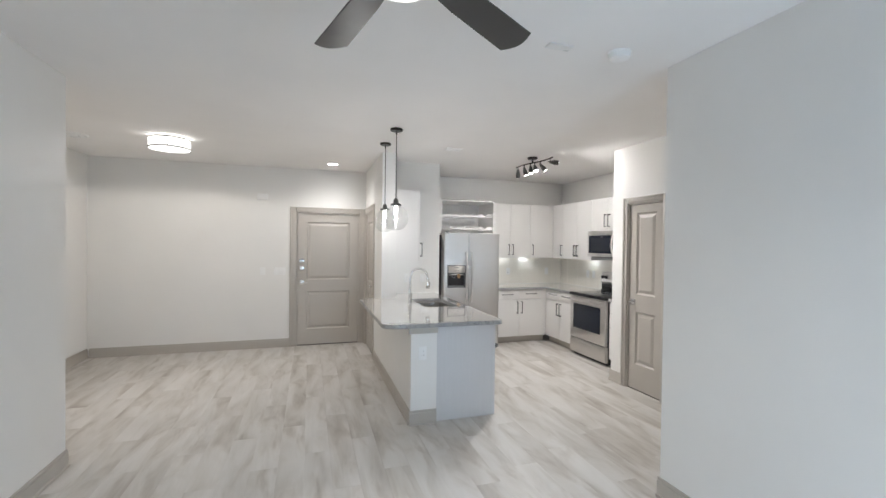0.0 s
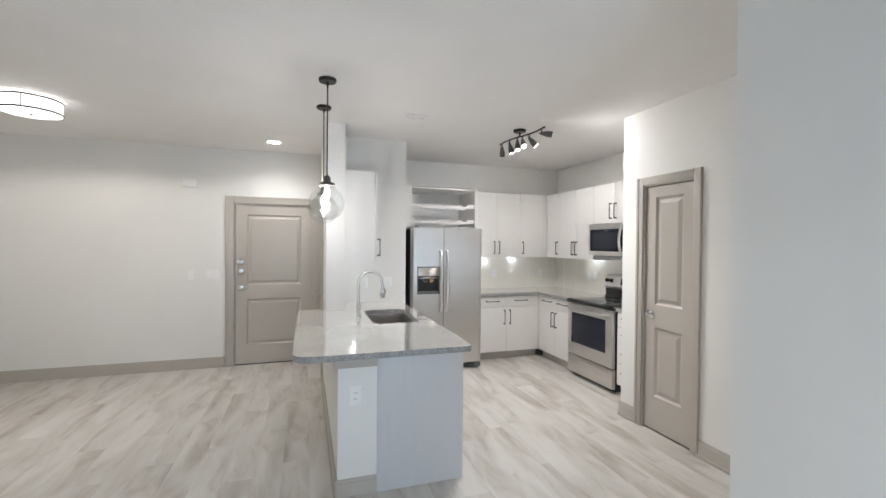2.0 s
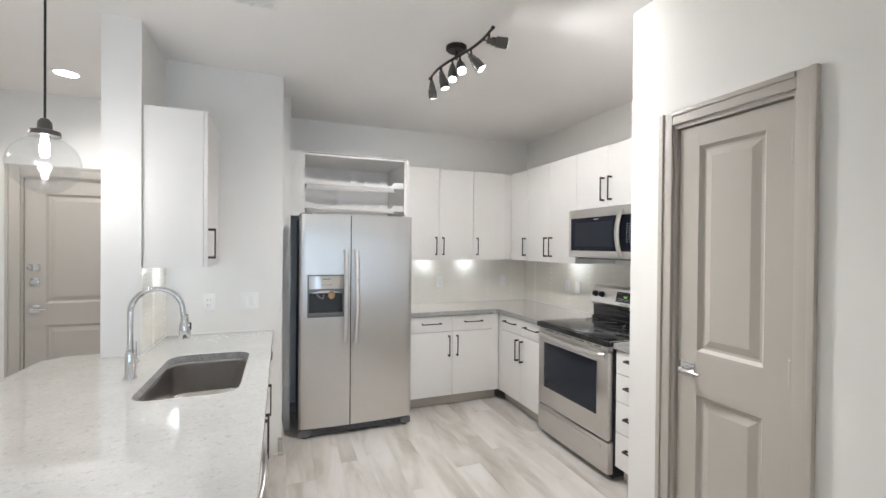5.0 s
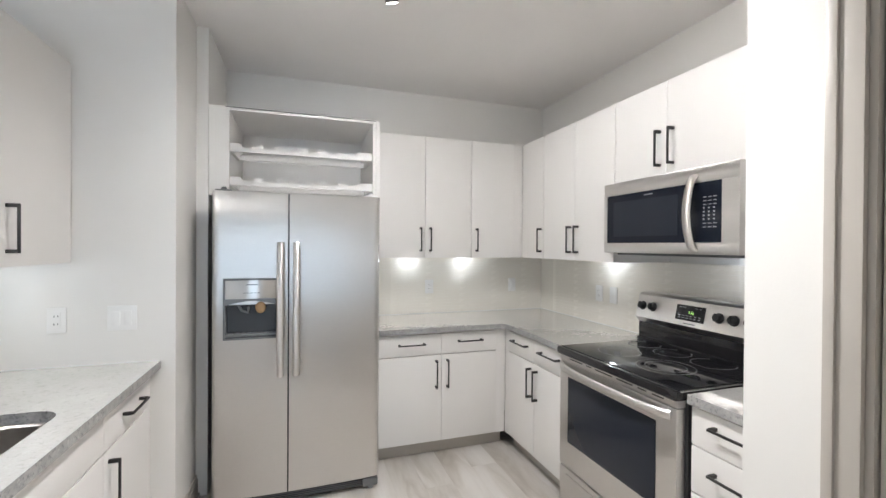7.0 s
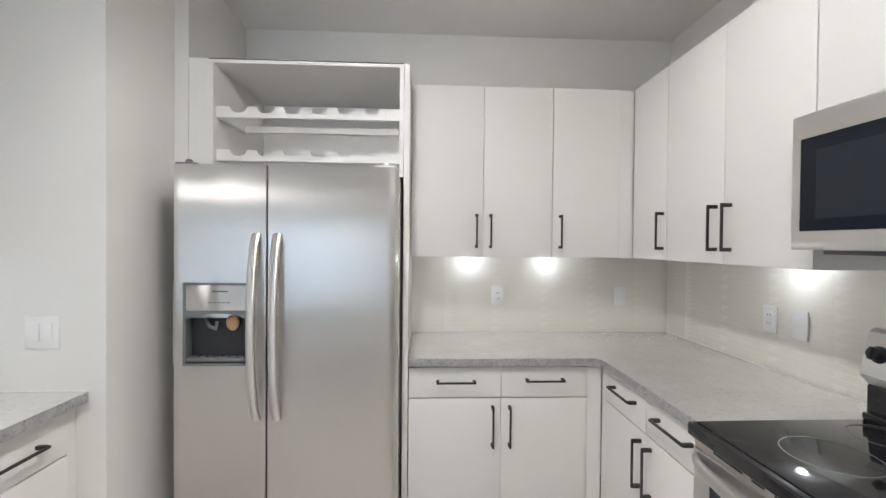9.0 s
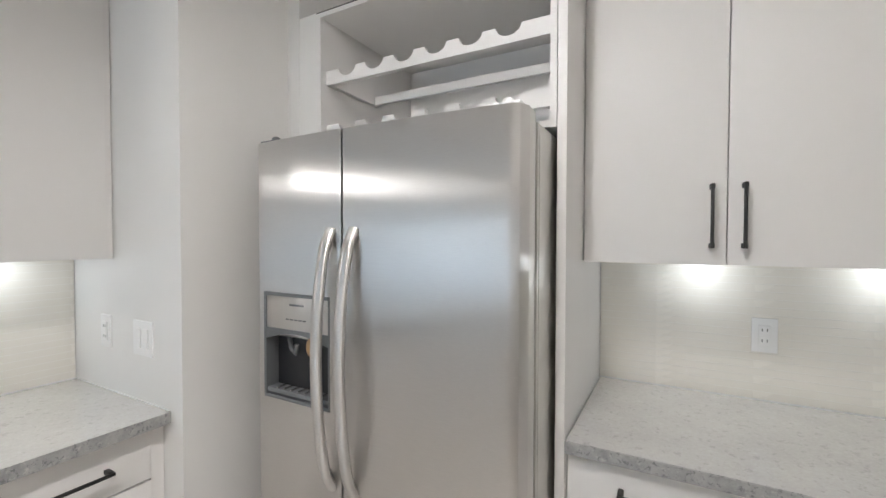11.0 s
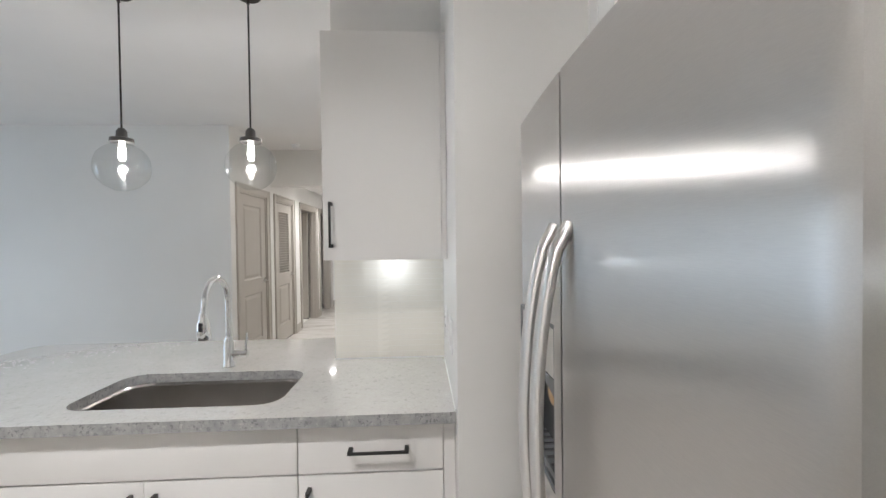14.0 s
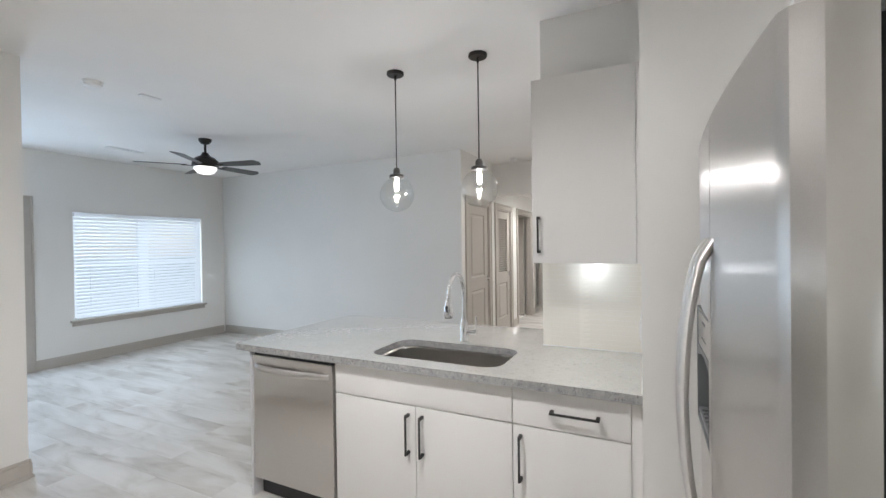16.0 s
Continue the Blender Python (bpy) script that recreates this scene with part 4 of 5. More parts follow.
# ---- range ----
def range_stove():
    W = 0.80
    s = thing("range", at(3.945, 5.296, 0, FACE_W), "freestanding stainless range with black glass cooktop and back controls", "stove")
    part("oven_body", B(0.003, W - 0.003, 0.045, 0.66, 0.02, 0.885, bevel=0.003), BLACKP, s, "black enamelled side")
    b = bm_new()
    box(b, 0, W, -0.02, 0.66, 0.878, 0.9175, bevel=0.010, seg=3)
    part("cooktop", b, BLACKGLASS, s, "black glass cooktop with a thick front lip")
    fr = bm_new()
    box(fr, -0.001, W + 0.001, 0.0, 0.64, 0.912, 0.9165)
    part("cooktop_rim", fr, NICKEL, s, "thin steel rim")
    part("glass_top", B(0.012, W - 0.012, 0.005, 0.62, 0.9165, 0.921, bevel=0.001), BLACKGLASS, s)
    for x, y, r in ((0.225, 0.215, 0.105), (0.525, 0.215, 0.125), (0.13, 0.475, 0.085), (0.335, 0.46, 0.09), (0.555, 0.475, 0.095)):
        for q in (r,) if r < 0.12 else (r, r * 0.7):
            part("burner_ring", lathe(bm_new(), [(q - 0.0014, 0), (q + 0.0014, 0), (q + 0.0014, 0.0004), (q - 0.0014, 0.0004), (q - 0.0014, 0)], 48, (x, y, 0.9211)), RINGM, s, "pale printed burner ring")
    d = part("oven_door", box(bm_new(), 0.004, W - 0.016, 0.0, 0.045, 0.262, 0.842, bevel=0.006), STEEL_H, s, "brushed steel oven door")
    part("window", B(0.082, 0.684, -0.0035, 0.0, 0.405, 0.762, bevel=0.002), OVENGLASS, d, "dark oven window")
    pts = [(0.022 + (W - 0.062) * k / 20, -0.004 - 0.046 * math.sin(math.pi * k / 20) ** 0.5, 0.812) for k in range(21)]
    part("handle", tube(bm_new(), pts, 0.02, 0.011, 14, (0, 0, 1)), STEEL_H, d, "bowed steel oven handle")
    part("vent_strip", B(0.006, W - 0.016, 0.002, 0.045, 0.845, 0.877), STEEL_H, s, "steel strip with vent slots")
    for x0, x1 in ((0.09, 0.20), (0.23, 0.27), (0.30, 0.42), (0.45, 0.55), (0.58, 0.63), (0.66, 0.72)):
        part("vent_slot", B(x0, x1, 0.0012, 0.0032, 0.860, 0.866), DARK, s)
    dr = part("storage_drawer", B(0.006, W - 0.006, 0.0, 0.045, 0.045, 0.252, bevel=0.005), STEEL_H, s, "brushed steel storage drawer")
    part("drawer_grip", B(0.07, W - 0.07, -0.008, 0.001, 0.205, 0.226, bevel=0.003), STEEL_H, dr)
    g = bm_new()
    prof = [(0.0, 0.918), (0.0, 1.04), (0.012, 1.055), (0.062, 1.055), (0.072, 0.918)]
    part("lower_backguard", box(box(bm_new(), 0.004, W - 0.004, 0.552, 0.665, 0.918, 1.03, bevel=0.006), 0.002, W - 0.002, 0.538, 0.665, 0.918, 0.944, bevel=0.008), BLACKGLASS, s, "black glass lower back panel")
    pm = Matrix(((0, 0, 1, 0), (1, 0, 0, 0.540), (0, 1, 0, 0), (0, 0, 0, 1)))
    part("backguard", prism(bm_new(), [(0.020, 1.028), (-0.012, 1.062), (0.018, 1.192), (0.035, 1.205), (0.130, 1.205), (0.130, 1.028)], 0, W, 0.003, pm), STEEL_H, s, "slanted steel control panel")
    tilt = 13
    for k, x in enumerate((0.048, 0.124, 0.53, 0.606, 0.684)):
        kn = cyl(cyl(bm_new(), (0, 0, 0), (0, -0.008, 0), 0.027, 0.025, 24, 0.002), (0, -0.008, 0), (0, -0.03, 0), 0.021, 0.018, 24, 0.003)
        box(kn, -0.004, 0.004, -0.036, -0.028, -0.019, 0.019, bevel=0.001)
        ob = part("knob", kn, BLACKP, s, "black burner knob")
        ob.matrix_basis = pose(x, 0.5435, 1.130, -tilt, 0, 0)
    dp = part("display", B(-0.085, 0.085, -0.003, 0.001, -0.042, 0.040, bevel=0.001), BLACKGLASS, s, "black clock and button display")
    dp.matrix_basis = pose(0.368, 0.5435, 1.130, -tilt, 0, 0)
    cu = bpy.data.curves.new("clock", "FONT")
    cu.body, cu.size, cu.extrude, cu.align_x = "3:13", 0.019, 0.0003, "CENTER"
    tmp = new("clock", cu)
    dg = bpy.context.evaluated_depsgraph_get()
    me = bpy.data.meshes.new_from_object(tmp.evaluated_get(dg))
    bpy.data.objects.remove(tmp)
    me.materials.append(DISPLAY)
    me.transform(pose(0.008, -0.0036, -0.004, 90, 0, 0))
    tx = new("clock_digits", me)
    tx.parent = dp
    tx["label"] = "green clock digits"
    g = bm_new()
    for row, z in ((0, 0.026), (1, -0.018), (2, -0.030)):
        for k in range(6):
            if row == 0 and 1 < k < 4:
                continue
            x = -0.068 + k * 0.024
            box(g, x, x + 0.014, -0.0036, -0.0031, z, z + 0.003)
    tagged(part("display_print", g, PRINT, dp, "tiny unreadable pale print"), kind="stuff")
    # black strip paints the shadow below the storage drawer
    part("base_shadow_strip", B(0.03, W - 0.03, 0.06, 0.08, 0.0, 0.045), BLACKP, s, "recessed black strip painting the shadow under the range")
    part("brand_plate", B(0.335, 0.405, 0.529, 0.5325, 1.072, 1.077), GREYP, s, "small unlettered badge")


range_stove()


# ---- microwave ----
def microwave():
    W, z0, z1 = 0.776, 1.445, 1.822
    s = thing("microwave", at(4.172, 5.214, z0, FACE_W), "stainless over-the-range microwave with black glass door", "microwave")
    h = z1 - z0
    part("case", B(0.002, W - 0.002, 0.035, 0.485, 0.0, h - 0.002, bevel=0.003), BLACKP, s, "black microwave case")
    b = bm_new()
    box(b, 0, W, 0.0, 0.035, 0.0, 0.052, bevel=0.003)
    box(b, 0, W, 0.0, 0.035, h - 0.068, h, bevel=0.003)
    box(b, 0, 0.026, 0.0005, 0.035, 0.05, h - 0.066)
    box(b, W - 0.075, W, 0.0005, 0.035, 0.05, h - 0.066)
    part("front_frame", b, STEEL_H, s, "brushed steel surround")
    d = part("door_glass", B(0.026, 0.555, 0.001, 0.03, 0.052, h - 0.068), SMOKED, s, "black glass door")
    part("window", B(0.075, 0.49, -0.0005, 0.001, 0.085, h - 0.105), OVENGLASS, d, "dark see-through window")
    part("badge", B(0.29, 0.345, -0.0012, 0.001, h - 0.088, h - 0.083), PRINT, d, "small unlettered badge")
    c = part("control_panel", B(0.556, W - 0.075, 0.001, 0.03, 0.052, h - 0.068), SMOKED, s, "black keypad panel")
    for r in range(9):
        g = bm_new()
        for k in range(3):
            x = 0.617 + k * 0.0235
            z = 0.243 - r * 0.0159
            w = 0.015 if r < 3 or r > 6 else 0.007
            box(g, x, x + w, -0.0006, 0.0011, z, z + (0.003 if r < 3 or r > 6 else 0.006))
        tagged(part("key_row", g, PRINT, c, "row of pale keypad marks"), kind="stuff")
    pts = [(0.574, 0.002 - 0.048 * math.sin(math.pi * k / 18) ** 0.6 if 0 < k < 18 else 0.004, 0.015 + (h - 0.05) * k / 18) for k in range(19)]
    part("handle", tube(bm_new(), pts, 0.020, 0.010, 14, (1, 0, 0)), STEEL_V, s, "bowed steel handle")
    part("vent_grille", B(0.04, W - 0.04, 0.06, 0.42, -0.012, 0.0), GREYP, s, "grey underside with grease filters")
    part("task_light", B(0.46, 0.56, 0.31, 0.36, -0.016, -0.012, bevel=0.001), PUCK, s, "small lit lens under the microwave")
    bulb("cooktop_glow", (4.172 + 0.335, 5.214 - 0.51, z0 - 0.04), LIGHT["puck"] * 0.9, (0.80, 0.88, 1.0), 0.02)


microwave()


# ---- dishwasher ----
def dishwasher():
    s = thing("dishwasher", at(1.873, 3.510, 0, FACE_E), "stainless steel dishwasher at the peninsula's open end", "dishwasher")
    W = 0.608
    part("tub", B(0.004, W, 0.03, 0.55, 0.10, 0.865), GREYP, s, "dark grey tub")
    part("front", B(0.004, W - 0.004, -0.008, 0.03, 0.115, 0.845, bevel=0.006), STEEL_H, s, "brushed steel front")
    part("control_strip", B(0.004, W - 0.004, 0.004, 0.03, 0.845, 0.866), BLACKP, s, "black top control strip")
    pts = [(0.03 + (W - 0.06) * k / 16, -0.012 - 0.034 * math.sin(math.pi * k / 16) ** 0.5 if 0 < k < 16 else -0.008, 0.782) for k in range(17)]
    part("handle", tube(bm_new(), pts, 0.018, 0.009, 14, (0, 0, 1)), STEEL_H, s, "bowed steel handle")
    part("kick_plate", B(0.006, W, 0.05, 0.065, 0.0, 0.11), BLACKP, s, "black kick plate")


dishwasher()


# ---- lamps ----
def pendant():
    """Hangs from the origin at the ceiling."""
    p = thing("pendant_lamp", at(1.02, 4.0, H), "clear glass globe pendant on a thin dark rod over the peninsula", "pendant lamp", "pendant lamps over the peninsula")
    part("canopy", lathe(bm_new(), [(0, 0), (0.062, 0), (0.062, -0.016), (0.056, -0.022), (0, -0.022)], 32), BRONZE, p)
    part("rod", cyl(cyl(bm_new(), (0, 0, -0.02), (0, 0, -0.69), 0.0045, seg=10), (0, 0, -0.02), (0, 0, -0.055), 0.008, seg=12), BRONZE, p)
    part("socket_cap", lathe(bm_new(), [(0, -0.685), (0.014, -0.69), (0.024, -0.705), (0.026, -0.735), (0.052, -0.742), (0.054, -0.762), (0, -0.762)], 28), GUNMETAL, p, "stepped metal cap")
    zc, r = -0.885, 0.124
    prof = [(r * math.sin(radians(a)), zc + r * math.cos(radians(a))) for a in range(18, 181, 6)]
    prof[-1] = (0, zc - r)
    ri = r - 0.0025
    inner = [(ri * math.sin(radians(a)), zc + ri * math.cos(radians(a))) for a in range(180, 17, -6)]
    inner[0] = (0, zc - ri)
    g = part("globe", lathe(bm_new(), prof + inner + [prof[0]], 40), GLOBE, p, "clear glass globe")
    g.visible_shadow = False
    part("bulb", lathe(bm_new(), [(0, -0.765), (0.012, -0.765), (0.013, -0.78), (0.0165, -0.80), (0.0165, -0.835), (0.011, -0.852), (0, -0.856)], 20), BULBG, p, "glowing bulb")
    return p


pd = pendant()
copy_thing(pd, at(1.02, 4.64, H))
for y in (4.0, 4.64):
    bulb("pendant_glow", (1.02, y, H - 0.87), LIGHT["pendant"], COOL, 0.02)


def drum():
    d = thing("drum_ceiling_lamp", at(-1.27, 5.2, H), "round white drum ceiling lamp with dark bands in the alcove", "ceiling lamp")
    part("mounting", lathe(bm_new(), [(0, 0), (0.17, 0), (0.17, -0.02), (0, -0.02)], 40), PLASTIC, d)
    part("shade", lathe(bm_new(), [(0.193, -0.018), (0.198, -0.018), (0.198, -0.13), (0, -0.138), (0, -0.132), (0.193, -0.125), (0.193, -0.018)], 48), DRUMG, d, "glowing white diffuser")
    for z in (-0.018, -0.118):
        part("band", lathe(bm_new(), [(0.1985, z), (0.2035, z), (0.2035, z - 0.014), (0.1985, z - 0.014), (0.1985, z)], 48), GUNMETAL, d, "thin dark metal band")
    for a in (40, 160, 280):
        x, y = 0.2 * math.cos(radians(a)), 0.2 * math.sin(radians(a))
        part("band_post", cyl(bm_new(), (x, y, -0.02), (x, y, -0.12), 0.004, seg=8), GUNMETAL, d)
    part("finial", lathe(bm_new(), [(0, -0.135), (0.014, -0.138), (0.01, -0.148), (0, -0.15)], 16), NICKEL, d)


drum()
spot("drum_beam", look((-1.27, 5.2, H - 0.165), (-1.27, 5.201, 0)), LIGHT["drum"], 174, (1.0, 0.93, 0.86), 0.2, 0.15)


def downlight(x, y, z, power=1.0):
    d = thing("recessed_downlight", at(x, y, z), "white recessed ceiling downlight, lit", "downlight", "recessed downlights")
    part("trim_ring", lathe(bm_new(), [(0.07, -0.001), (0.092, -0.001), (0.09, -0.007), (0.07, -0.004), (0.07, -0.001)], 36), PLASTIC, d)
    part("lens", lathe(bm_new(), [(0, -0.003), (0.07, -0.003), (0.07, -0.001), (0, -0.001)], 36), LENS, d, "glowing lens")
    spot("downlight_beam", look((x, y, z - 0.012), (x, y + 0.001, 0)), LIGHT["down"] * power, 150, COOL, 1.0, 0.06)


downlight(0.515, 6.16, H)
downlight(-4.93, 4.08, 2.44, 1.8)
# added downlight, out of sight behind the header, to brighten the hall
downlight(-3.6, 4.08, 2.44, 1.8)


def fan():
    f = thing("ceiling_fan", at(0.455, 1.075, H), "dark bronze five-blade ceiling fan with a lit white bowl", "ceiling fan")
    part("canopy", lathe(bm_new(), [(0, 0), (0.07, 0), (0.068, -0.02), (0.045, -0.05), (0.018, -0.062), (0, -0.062)], 32), BRONZE, f)
    part("downrod", cyl(bm_new(), (0, 0, -0.05), (0, 0, -0.2), 0.013, seg=16), BRONZE, f)
    part("motor_housing", lathe(bm_new(), [(0, -0.15), (0.03, -0.155), (0.05, -0.19), (0.10, -0.215), (0.135, -0.25), (0.14, -0.30), (0.125, -0.325), (0, -0.325)], 36), BRONZE, f)
    part("light_bowl", lathe(bm_new(), [(0.118, -0.325), (0.115, -0.35), (0.085, -0.385), (0.04, -0.402), (0, -0.405), (0, -0.33), (0.118, -0.325)], 36), DIFF, f, "lit white glass bowl")
    for k in range(5):
        a = FAN_TURN + 72 * k
        g = bm_new()
        outline = [(0.19, -0.05), (0.30, -0.062)] + [(0.655 + 0.034 * math.cos(v * math.pi / 12), 0.072 * v / 6) for v in range(-6, 7)] + [(0.30, 0.058), (0.19, 0.046)]
        prism(g, outline, -0.003, 0.003, 0.0015)
        g.transform(pose(0, 0, -0.30, 0, 0, a) @ pose(0, 0, 0, -11, 0, 0))
        bl = part("blade", g, BLADE, f, "dark thin fan blade")
        g = box(bm_new(), 0.10, 0.24, -0.02, 0.02, -0.012, -0.004, bevel=0.003)
        g.transform(pose(0, 0, -0.30, 0, 0, a) @ pose(0, 0, 0, -11, 0, 0))
        part("blade_iron", g, BRONZE, bl, "dark blade bracket")


fan()
spot("fan_beam", look((0.455, 1.075, H - 0.42), (0.455, 1.076, 0)), LIGHT["fan"], 165, (0.93, 0.97, 1.0), 0.8, 0.1)


def track():
    o = Vector((2.955, 4.735, H))
    t = thing("track_light", at(*o), "dark curved-bar track light with six spot heads on the kitchen ceiling", "track light")
    part("canopy", lathe(bm_new(), [(0, 0), (0.064, 0), (0.064, -0.018), (0.054, -0.026), (0, -0.026)], 28), BRONZE, t)
    part("stem", cyl(bm_new(), (0, 0, -0.02), (0, 0, -0.075), 0.01, seg=12), BRONZE, t)

    def bar(y):
        """How far the bar lies off its axis."""
        return -0.012 - 0.11 * y + 0.022 * math.sin(2 * math.pi * (y + 0.41) / 0.75)

    part("bar", tube(bm_new(), [(bar(-0.41 + 0.75 * k / 20), -0.41 + 0.75 * k / 20, -0.075) for k in range(21)], 0.008, seg=10), BRONZE, t)
    for y in (-0.415, 0.345):
        part("bar_end", ball(bm_new(), (bar(y), y, -0.075), 0.011, u=12, v=8), BRONZE, t, "small ball at the bar's end")
    heads = ((0.30, (0.22, 0.35, -0.9), 1.3, 178), (0.13, (0.22, -0.12, -0.95), 1.3, 178), (0.01, (-0.12, -0.35, -0.93), 2.4, 125),
             (-0.06, (-0.15, -0.62, -0.75), 2.4, 125), (-0.16, (0.55, -0.32, -0.78), 1.35, 178), (-0.365, (0.96, -0.28, -0.10), 0.6, 75))
    for y, way, share, angle in heads:
        w = Vector(way).normalized()
        a = Vector((bar(y), y, -0.075))
        j = a + Vector((0, 0, -0.045))
        b = cyl(bm_new(), j - w * 0.012, j + w * 0.014, 0.015, seg=16, bevel=0.002)
        cyl(b, j + w * 0.012, j + w * 0.04, 0.021, seg=20, bevel=0.002)
        cyl(b, j + w * 0.038, j + w * 0.098, 0.027, 0.029, 24, 0.002)
        h = part("spot_head", b, GUNMETAL, t, "stepped gunmetal spot head")
        part("knuckle", cyl(cyl(bm_new(), a, j, 0.006, seg=10), j - w * 0.03, j - w * 0.01, 0.004, seg=8), BRONZE, h)
        part("lens", cyl(bm_new(), j + w * 0.098, j + w * 0.0992, 0.024, seg=20), LENS, h, "glowing lens")
        e = o + j + w * 0.105
        aim = w if angle < 100 else (w + Vector((0, 0, -1.2 if angle < 150 else -0.2))).normalized()
        spot("track_beam", look(e, e + aim), LIGHT["track"] * share, angle, COOL, 1.0 if angle < 100 else 0.8 if angle < 150 else 0.45, 0.035)


track()


def puck(x, y, z):
    p = thing("under_cabinet_puck_light", at(x, y, z), "small round puck light under a wall cabinet, lit", "cabinet light", "under-cabinet puck lights")
    part("ring", lathe(bm_new(), [(0.026, 0), (0.034, 0), (0.032, -0.008), (0.026, -0.008), (0.026, 0)], 28), PLASTIC, p)
    part("lens", lathe(bm_new(), [(0, -0.005), (0.026, -0.005), (0.026, -0.001), (0, -0.001)], 28), PUCK, p, "glowing lens")
    bulb("puck_glow", (x, y, z - 0.03), LIGHT["puck"], (0.86, 0.93, 1.0), 0.02)


for x, y in ((3.39, 6.54), (3.87, 6.54), (4.55, 5.68), (1.36, 5.38)):
    puck(x, y, ZU0)


def ceiling_bits():
    v = thing("ceiling_vent", at(1.834, 4.64, H), "small white slotted air vent in the kitchen ceiling", "vent")
    part("frame", bm_vent_frame(0.10, 0.065), PLASTIC, v)
    for k in range(5):
        part("slat", B(-0.082, 0.082, -0.043 + k * 0.019, -0.032 + k * 0.019, -0.008, -0.003), PLASTIC, v)
    part("backing", B(-0.082, 0.082, -0.047, 0.047, -0.002, -0.0005), GREYP, v)
    v = thing("ceiling_vent", at(0.60, -0.25, H), "long white supply air grille near the window", "vent")
    part("frame", bm_vent_frame(0.2, 0.05), PLASTIC, v)
    for k in range(3):
        part("slat", B(-0.18, 0.18, -0.026 + k * 0.022, -0.014 + k * 0.022, -0.008, -0.003), PLASTIC, v)
    part("backing", B(-0.18, 0.18, -0.032, 0.032, -0.002, -0.0005), GREYP, v)
    v = thing("ceiling_vent", at(-2.25, 5.40, H), "round white air diffuser in the alcove ceiling", "vent")
    part("dish", lathe(bm_new(), [(0, -0.02), (0.05, -0.02), (0.06, -0.012), (0.09, -0.018), (0.11, -0.008), (0.14, -0.012), (0.15, 0), (0, 0)], 36), PLASTIC, v)
    for x, y, r in ((1.93, 1.92, 0.065), (-2.35, 3.90, 0.06)):
        s = thing("smoke_detector", at(x, y, H), "round white smoke detector on the ceiling", "smoke detector", "smoke detectors")
        part("base", lathe(bm_new(), [(0, 0), (r, 0), (r, -0.012), (0, -0.012)], 32), PLASTIC, s)
        part("cover", lathe(bm_new(), [(0, -0.012), (r - 0.006, -0.012), (r - 0.010, -0.034), (r - 0.024, -0.042), (0, -0.042)], 32), PLASTIC, s)
    s = thing("ceiling_plate", at(1.55, 1.96, H), "small oblong white cover plate on the ceiling", "plate")
    part("plate", B(-0.075, 0.075, -0.03, 0.03, -0.010, 0, bevel=0.003), PLASTIC, s)


def bm_vent_frame(a, c):
    b = bm_new()
    t = 0.018
    box(b, -a, a, -c, -c + t, -0.010, 0, bevel=0.002)
    box(b, -a, a, c - t, c, -0.010, 0, bevel=0.002)
    box(b, -a, -a + t, -c + t, c - t, -0.010, 0, bevel=0.002)
    box(b, a - t, a, -c + t, c - t, -0.010, 0, bevel=0.002)
    return b


ceiling_bits()


# ---- outside ----
tagged(part("ground", box(bm_new(), -300, 300, -300, 300, -3.3, -3.2), paint("lawn", (0.06, 0.09, 0.04), 0.9, 0.2)), kind="structure")


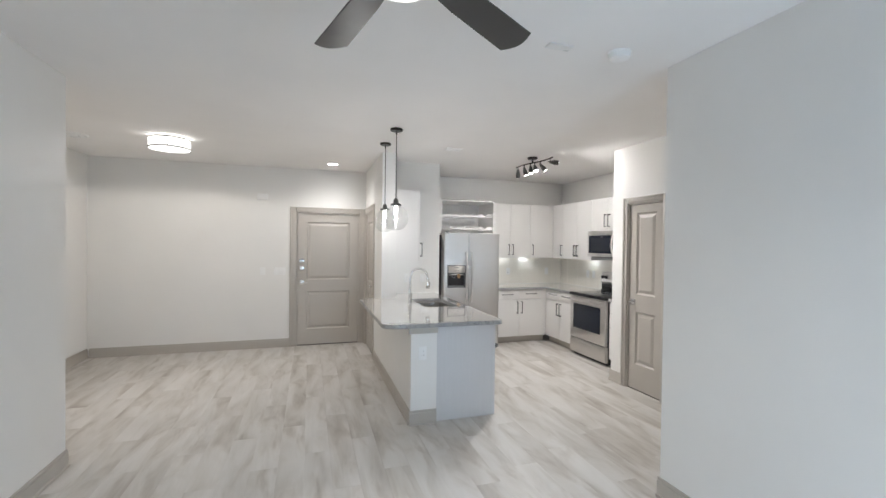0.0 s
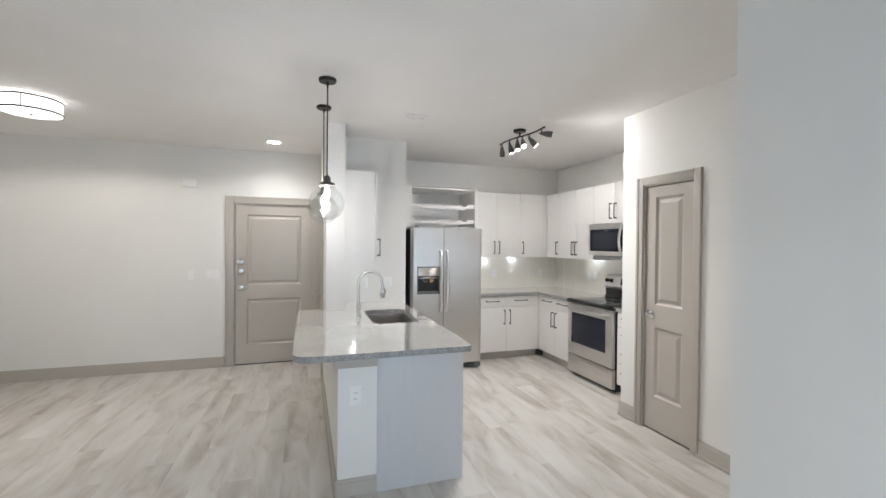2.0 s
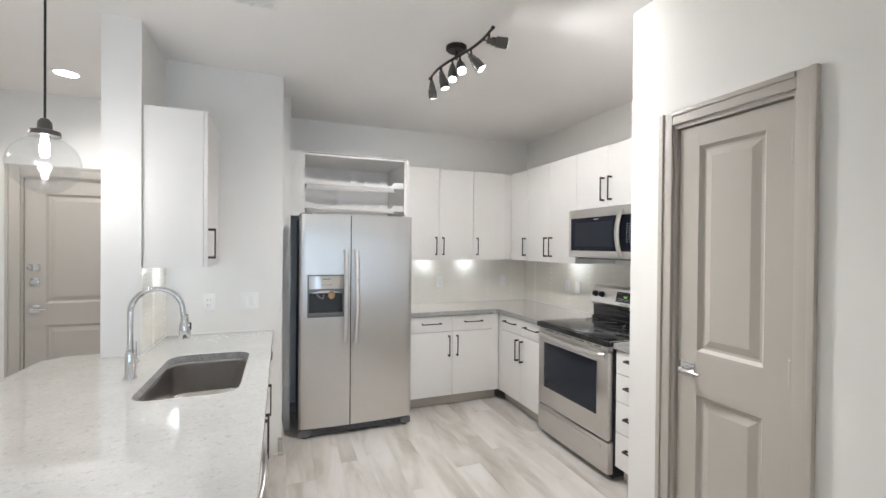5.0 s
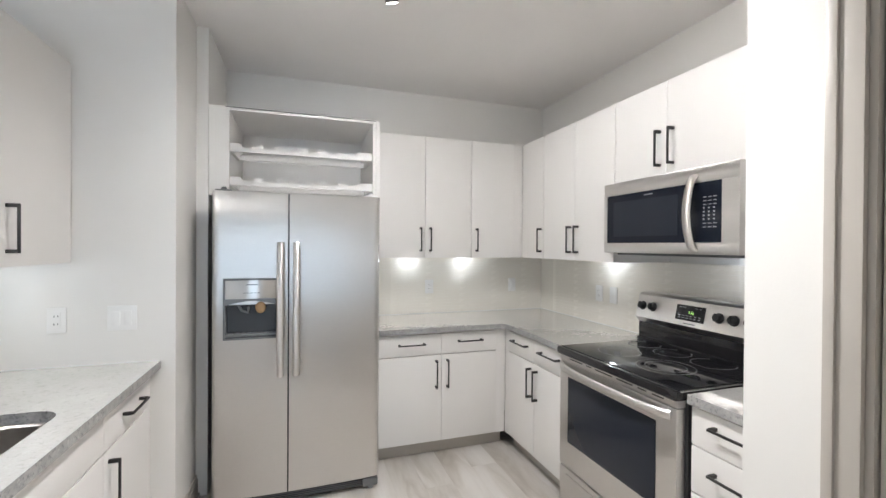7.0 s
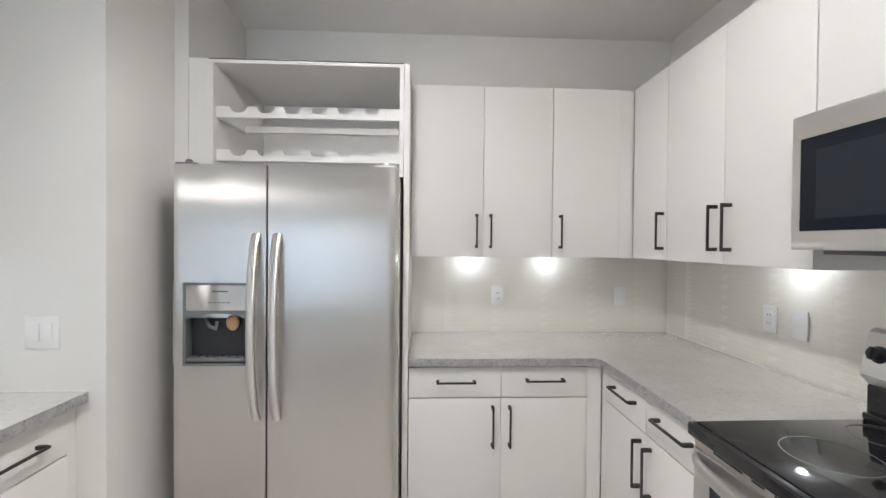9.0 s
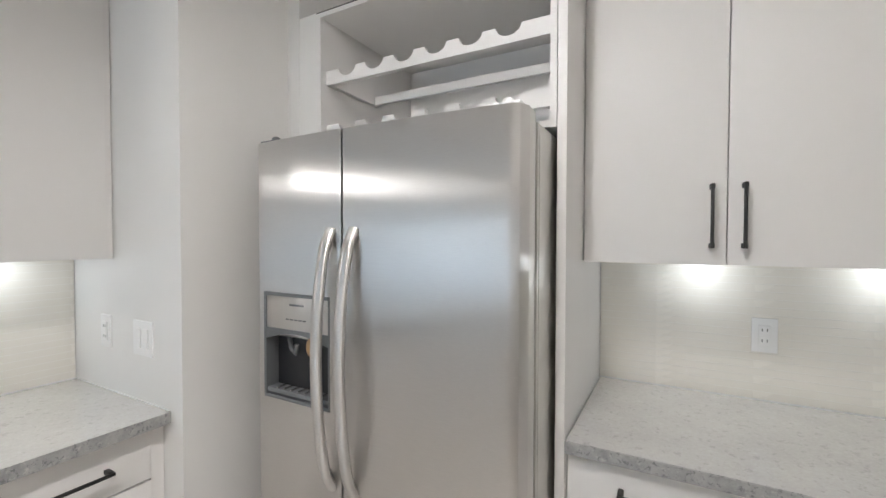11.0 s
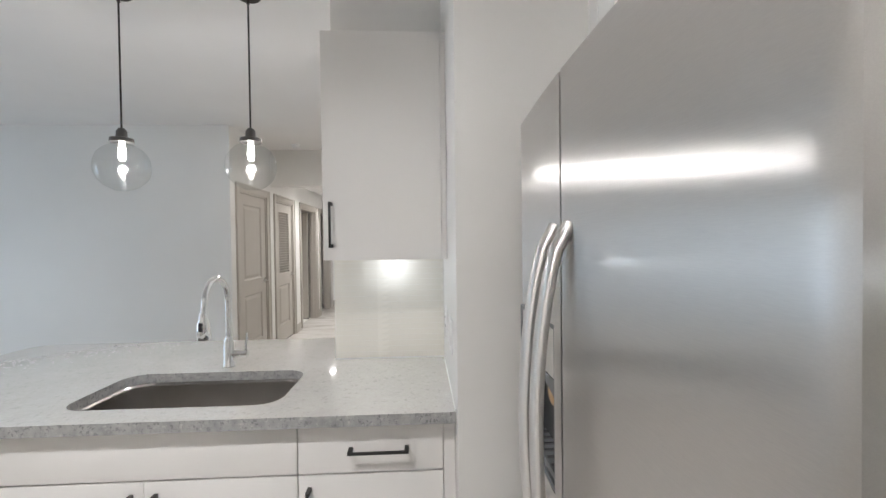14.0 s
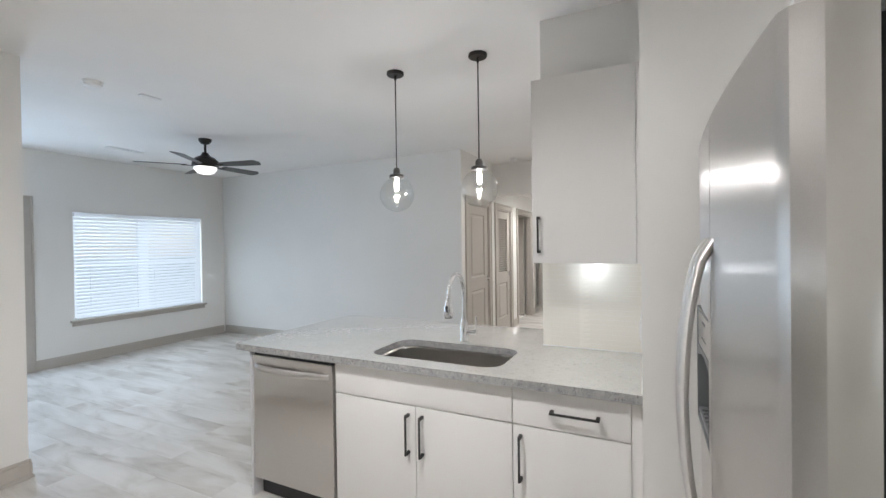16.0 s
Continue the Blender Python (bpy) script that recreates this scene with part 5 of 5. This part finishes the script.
# ---- tiles and planks ----
def tiles():
    """Thin stacked tiles on the walls above the counters."""
    z0, z1, rows = CT + 0.004, ZU0, 18
    h = (z1 - z0) / rows
    cache = {}
    runs = (("wall_tile_north", at(3.046, YK, 0), XK - 3.046 - 0.013), ("wall_tile_east", at(XK, YK - 0.001, 0, FACE_W), YK - YP - 0.004), ("wall_tile_stub", at(1.245, YT + 0.002, 0, FACE_E), YA - YT - 0.004))
    for name, m, length in runs:
        base = part(name, B(0, length, -0.006, 0, z0, z1), GROUT, None, smoothed=False)
        base.matrix_world = m
        tagged(base, kind="structure")
        for r in range(rows):
            x = -0.60 if r % 2 else -0.30
            while x < length - 0.002:
                a, c = max(0, x), min(length, x + 0.60)
                x += 0.60
                if c - a < 0.01:
                    continue
                key = round(c - a, 3)
                if key not in cache:
                    g = B(0.0004, key - 0.0004, -0.0008, 0, 0.0008, h - 0.0008, bevel=0.0003)
                    me = bpy.data.meshes.new("tile")
                    g.to_mesh(me)
                    g.free()
                    me.materials.append(TILE)
                    cache[key] = me
                t = new("tile", cache[key])
                t.parent = base
                t.matrix_basis = pose(a, -0.006 - random.uniform(0, 0.0003), z0 + r * h)
    for a in ((3.048, XK - 0.012, YK - 0.014, YK - 0.010), (XK - 0.014, XK - 0.010, 5.31, YK - 0.014), (1.254, 1.259, YT, YA - 0.003), (1.259, 1.90, YA - 0.004, YA)):
        caulk(*a)


tiles()


def planks():
    base = tagged(part("floor", B(XH, XK, YS, YN, -0.004, -0.003), GROUT, None, smoothed=False), kind="structure")
    W, L = 0.182, 1.22
    rects = ((XA, XE + T, YS, YN), (XE + T, XK, YE - T, YN), (XH, XA, YH - T, YH2))
    cache = {}
    k = 0
    for rx0, rx1, ry0, ry1 in rects:
        i0 = math.floor(rx0 / W)
        for i in range(i0, math.ceil(rx1 / W)):
            x0, x1 = max(rx0, i * W), min(rx1, (i + 1) * W)
            if x1 - x0 < 0.004:
                continue
            off = (i * 0.437) % 1 * L
            y = ry0 - off
            while y < ry1:
                a, c = max(ry0, y), min(ry1, y + L)
                y += L
                if x1 < XW - T and rx0 == XA and c < YH - T:
                    continue
                if c - a < 0.004:
                    continue
                if rx0 == XA and x1 < XW - T:
                    a = max(a, YH - T)
                key = (round(x1 - x0, 3), round(c - a, 3))
                if key not in cache:
                    g = B(0.0002, key[0] - 0.0002, 0.0002, key[1] - 0.0002, -0.004, 0, bevel=0.0005)
                    me = bpy.data.meshes.new("plank")
                    g.to_mesh(me)
                    g.free()
                    me.materials.append(PLANK)
                    cache[key] = me
                t = new("plank", cache[key])
                t.parent = base
                t.matrix_basis = pose(x0, a, 0)
                k += 1
    return k


print("planks", planks())
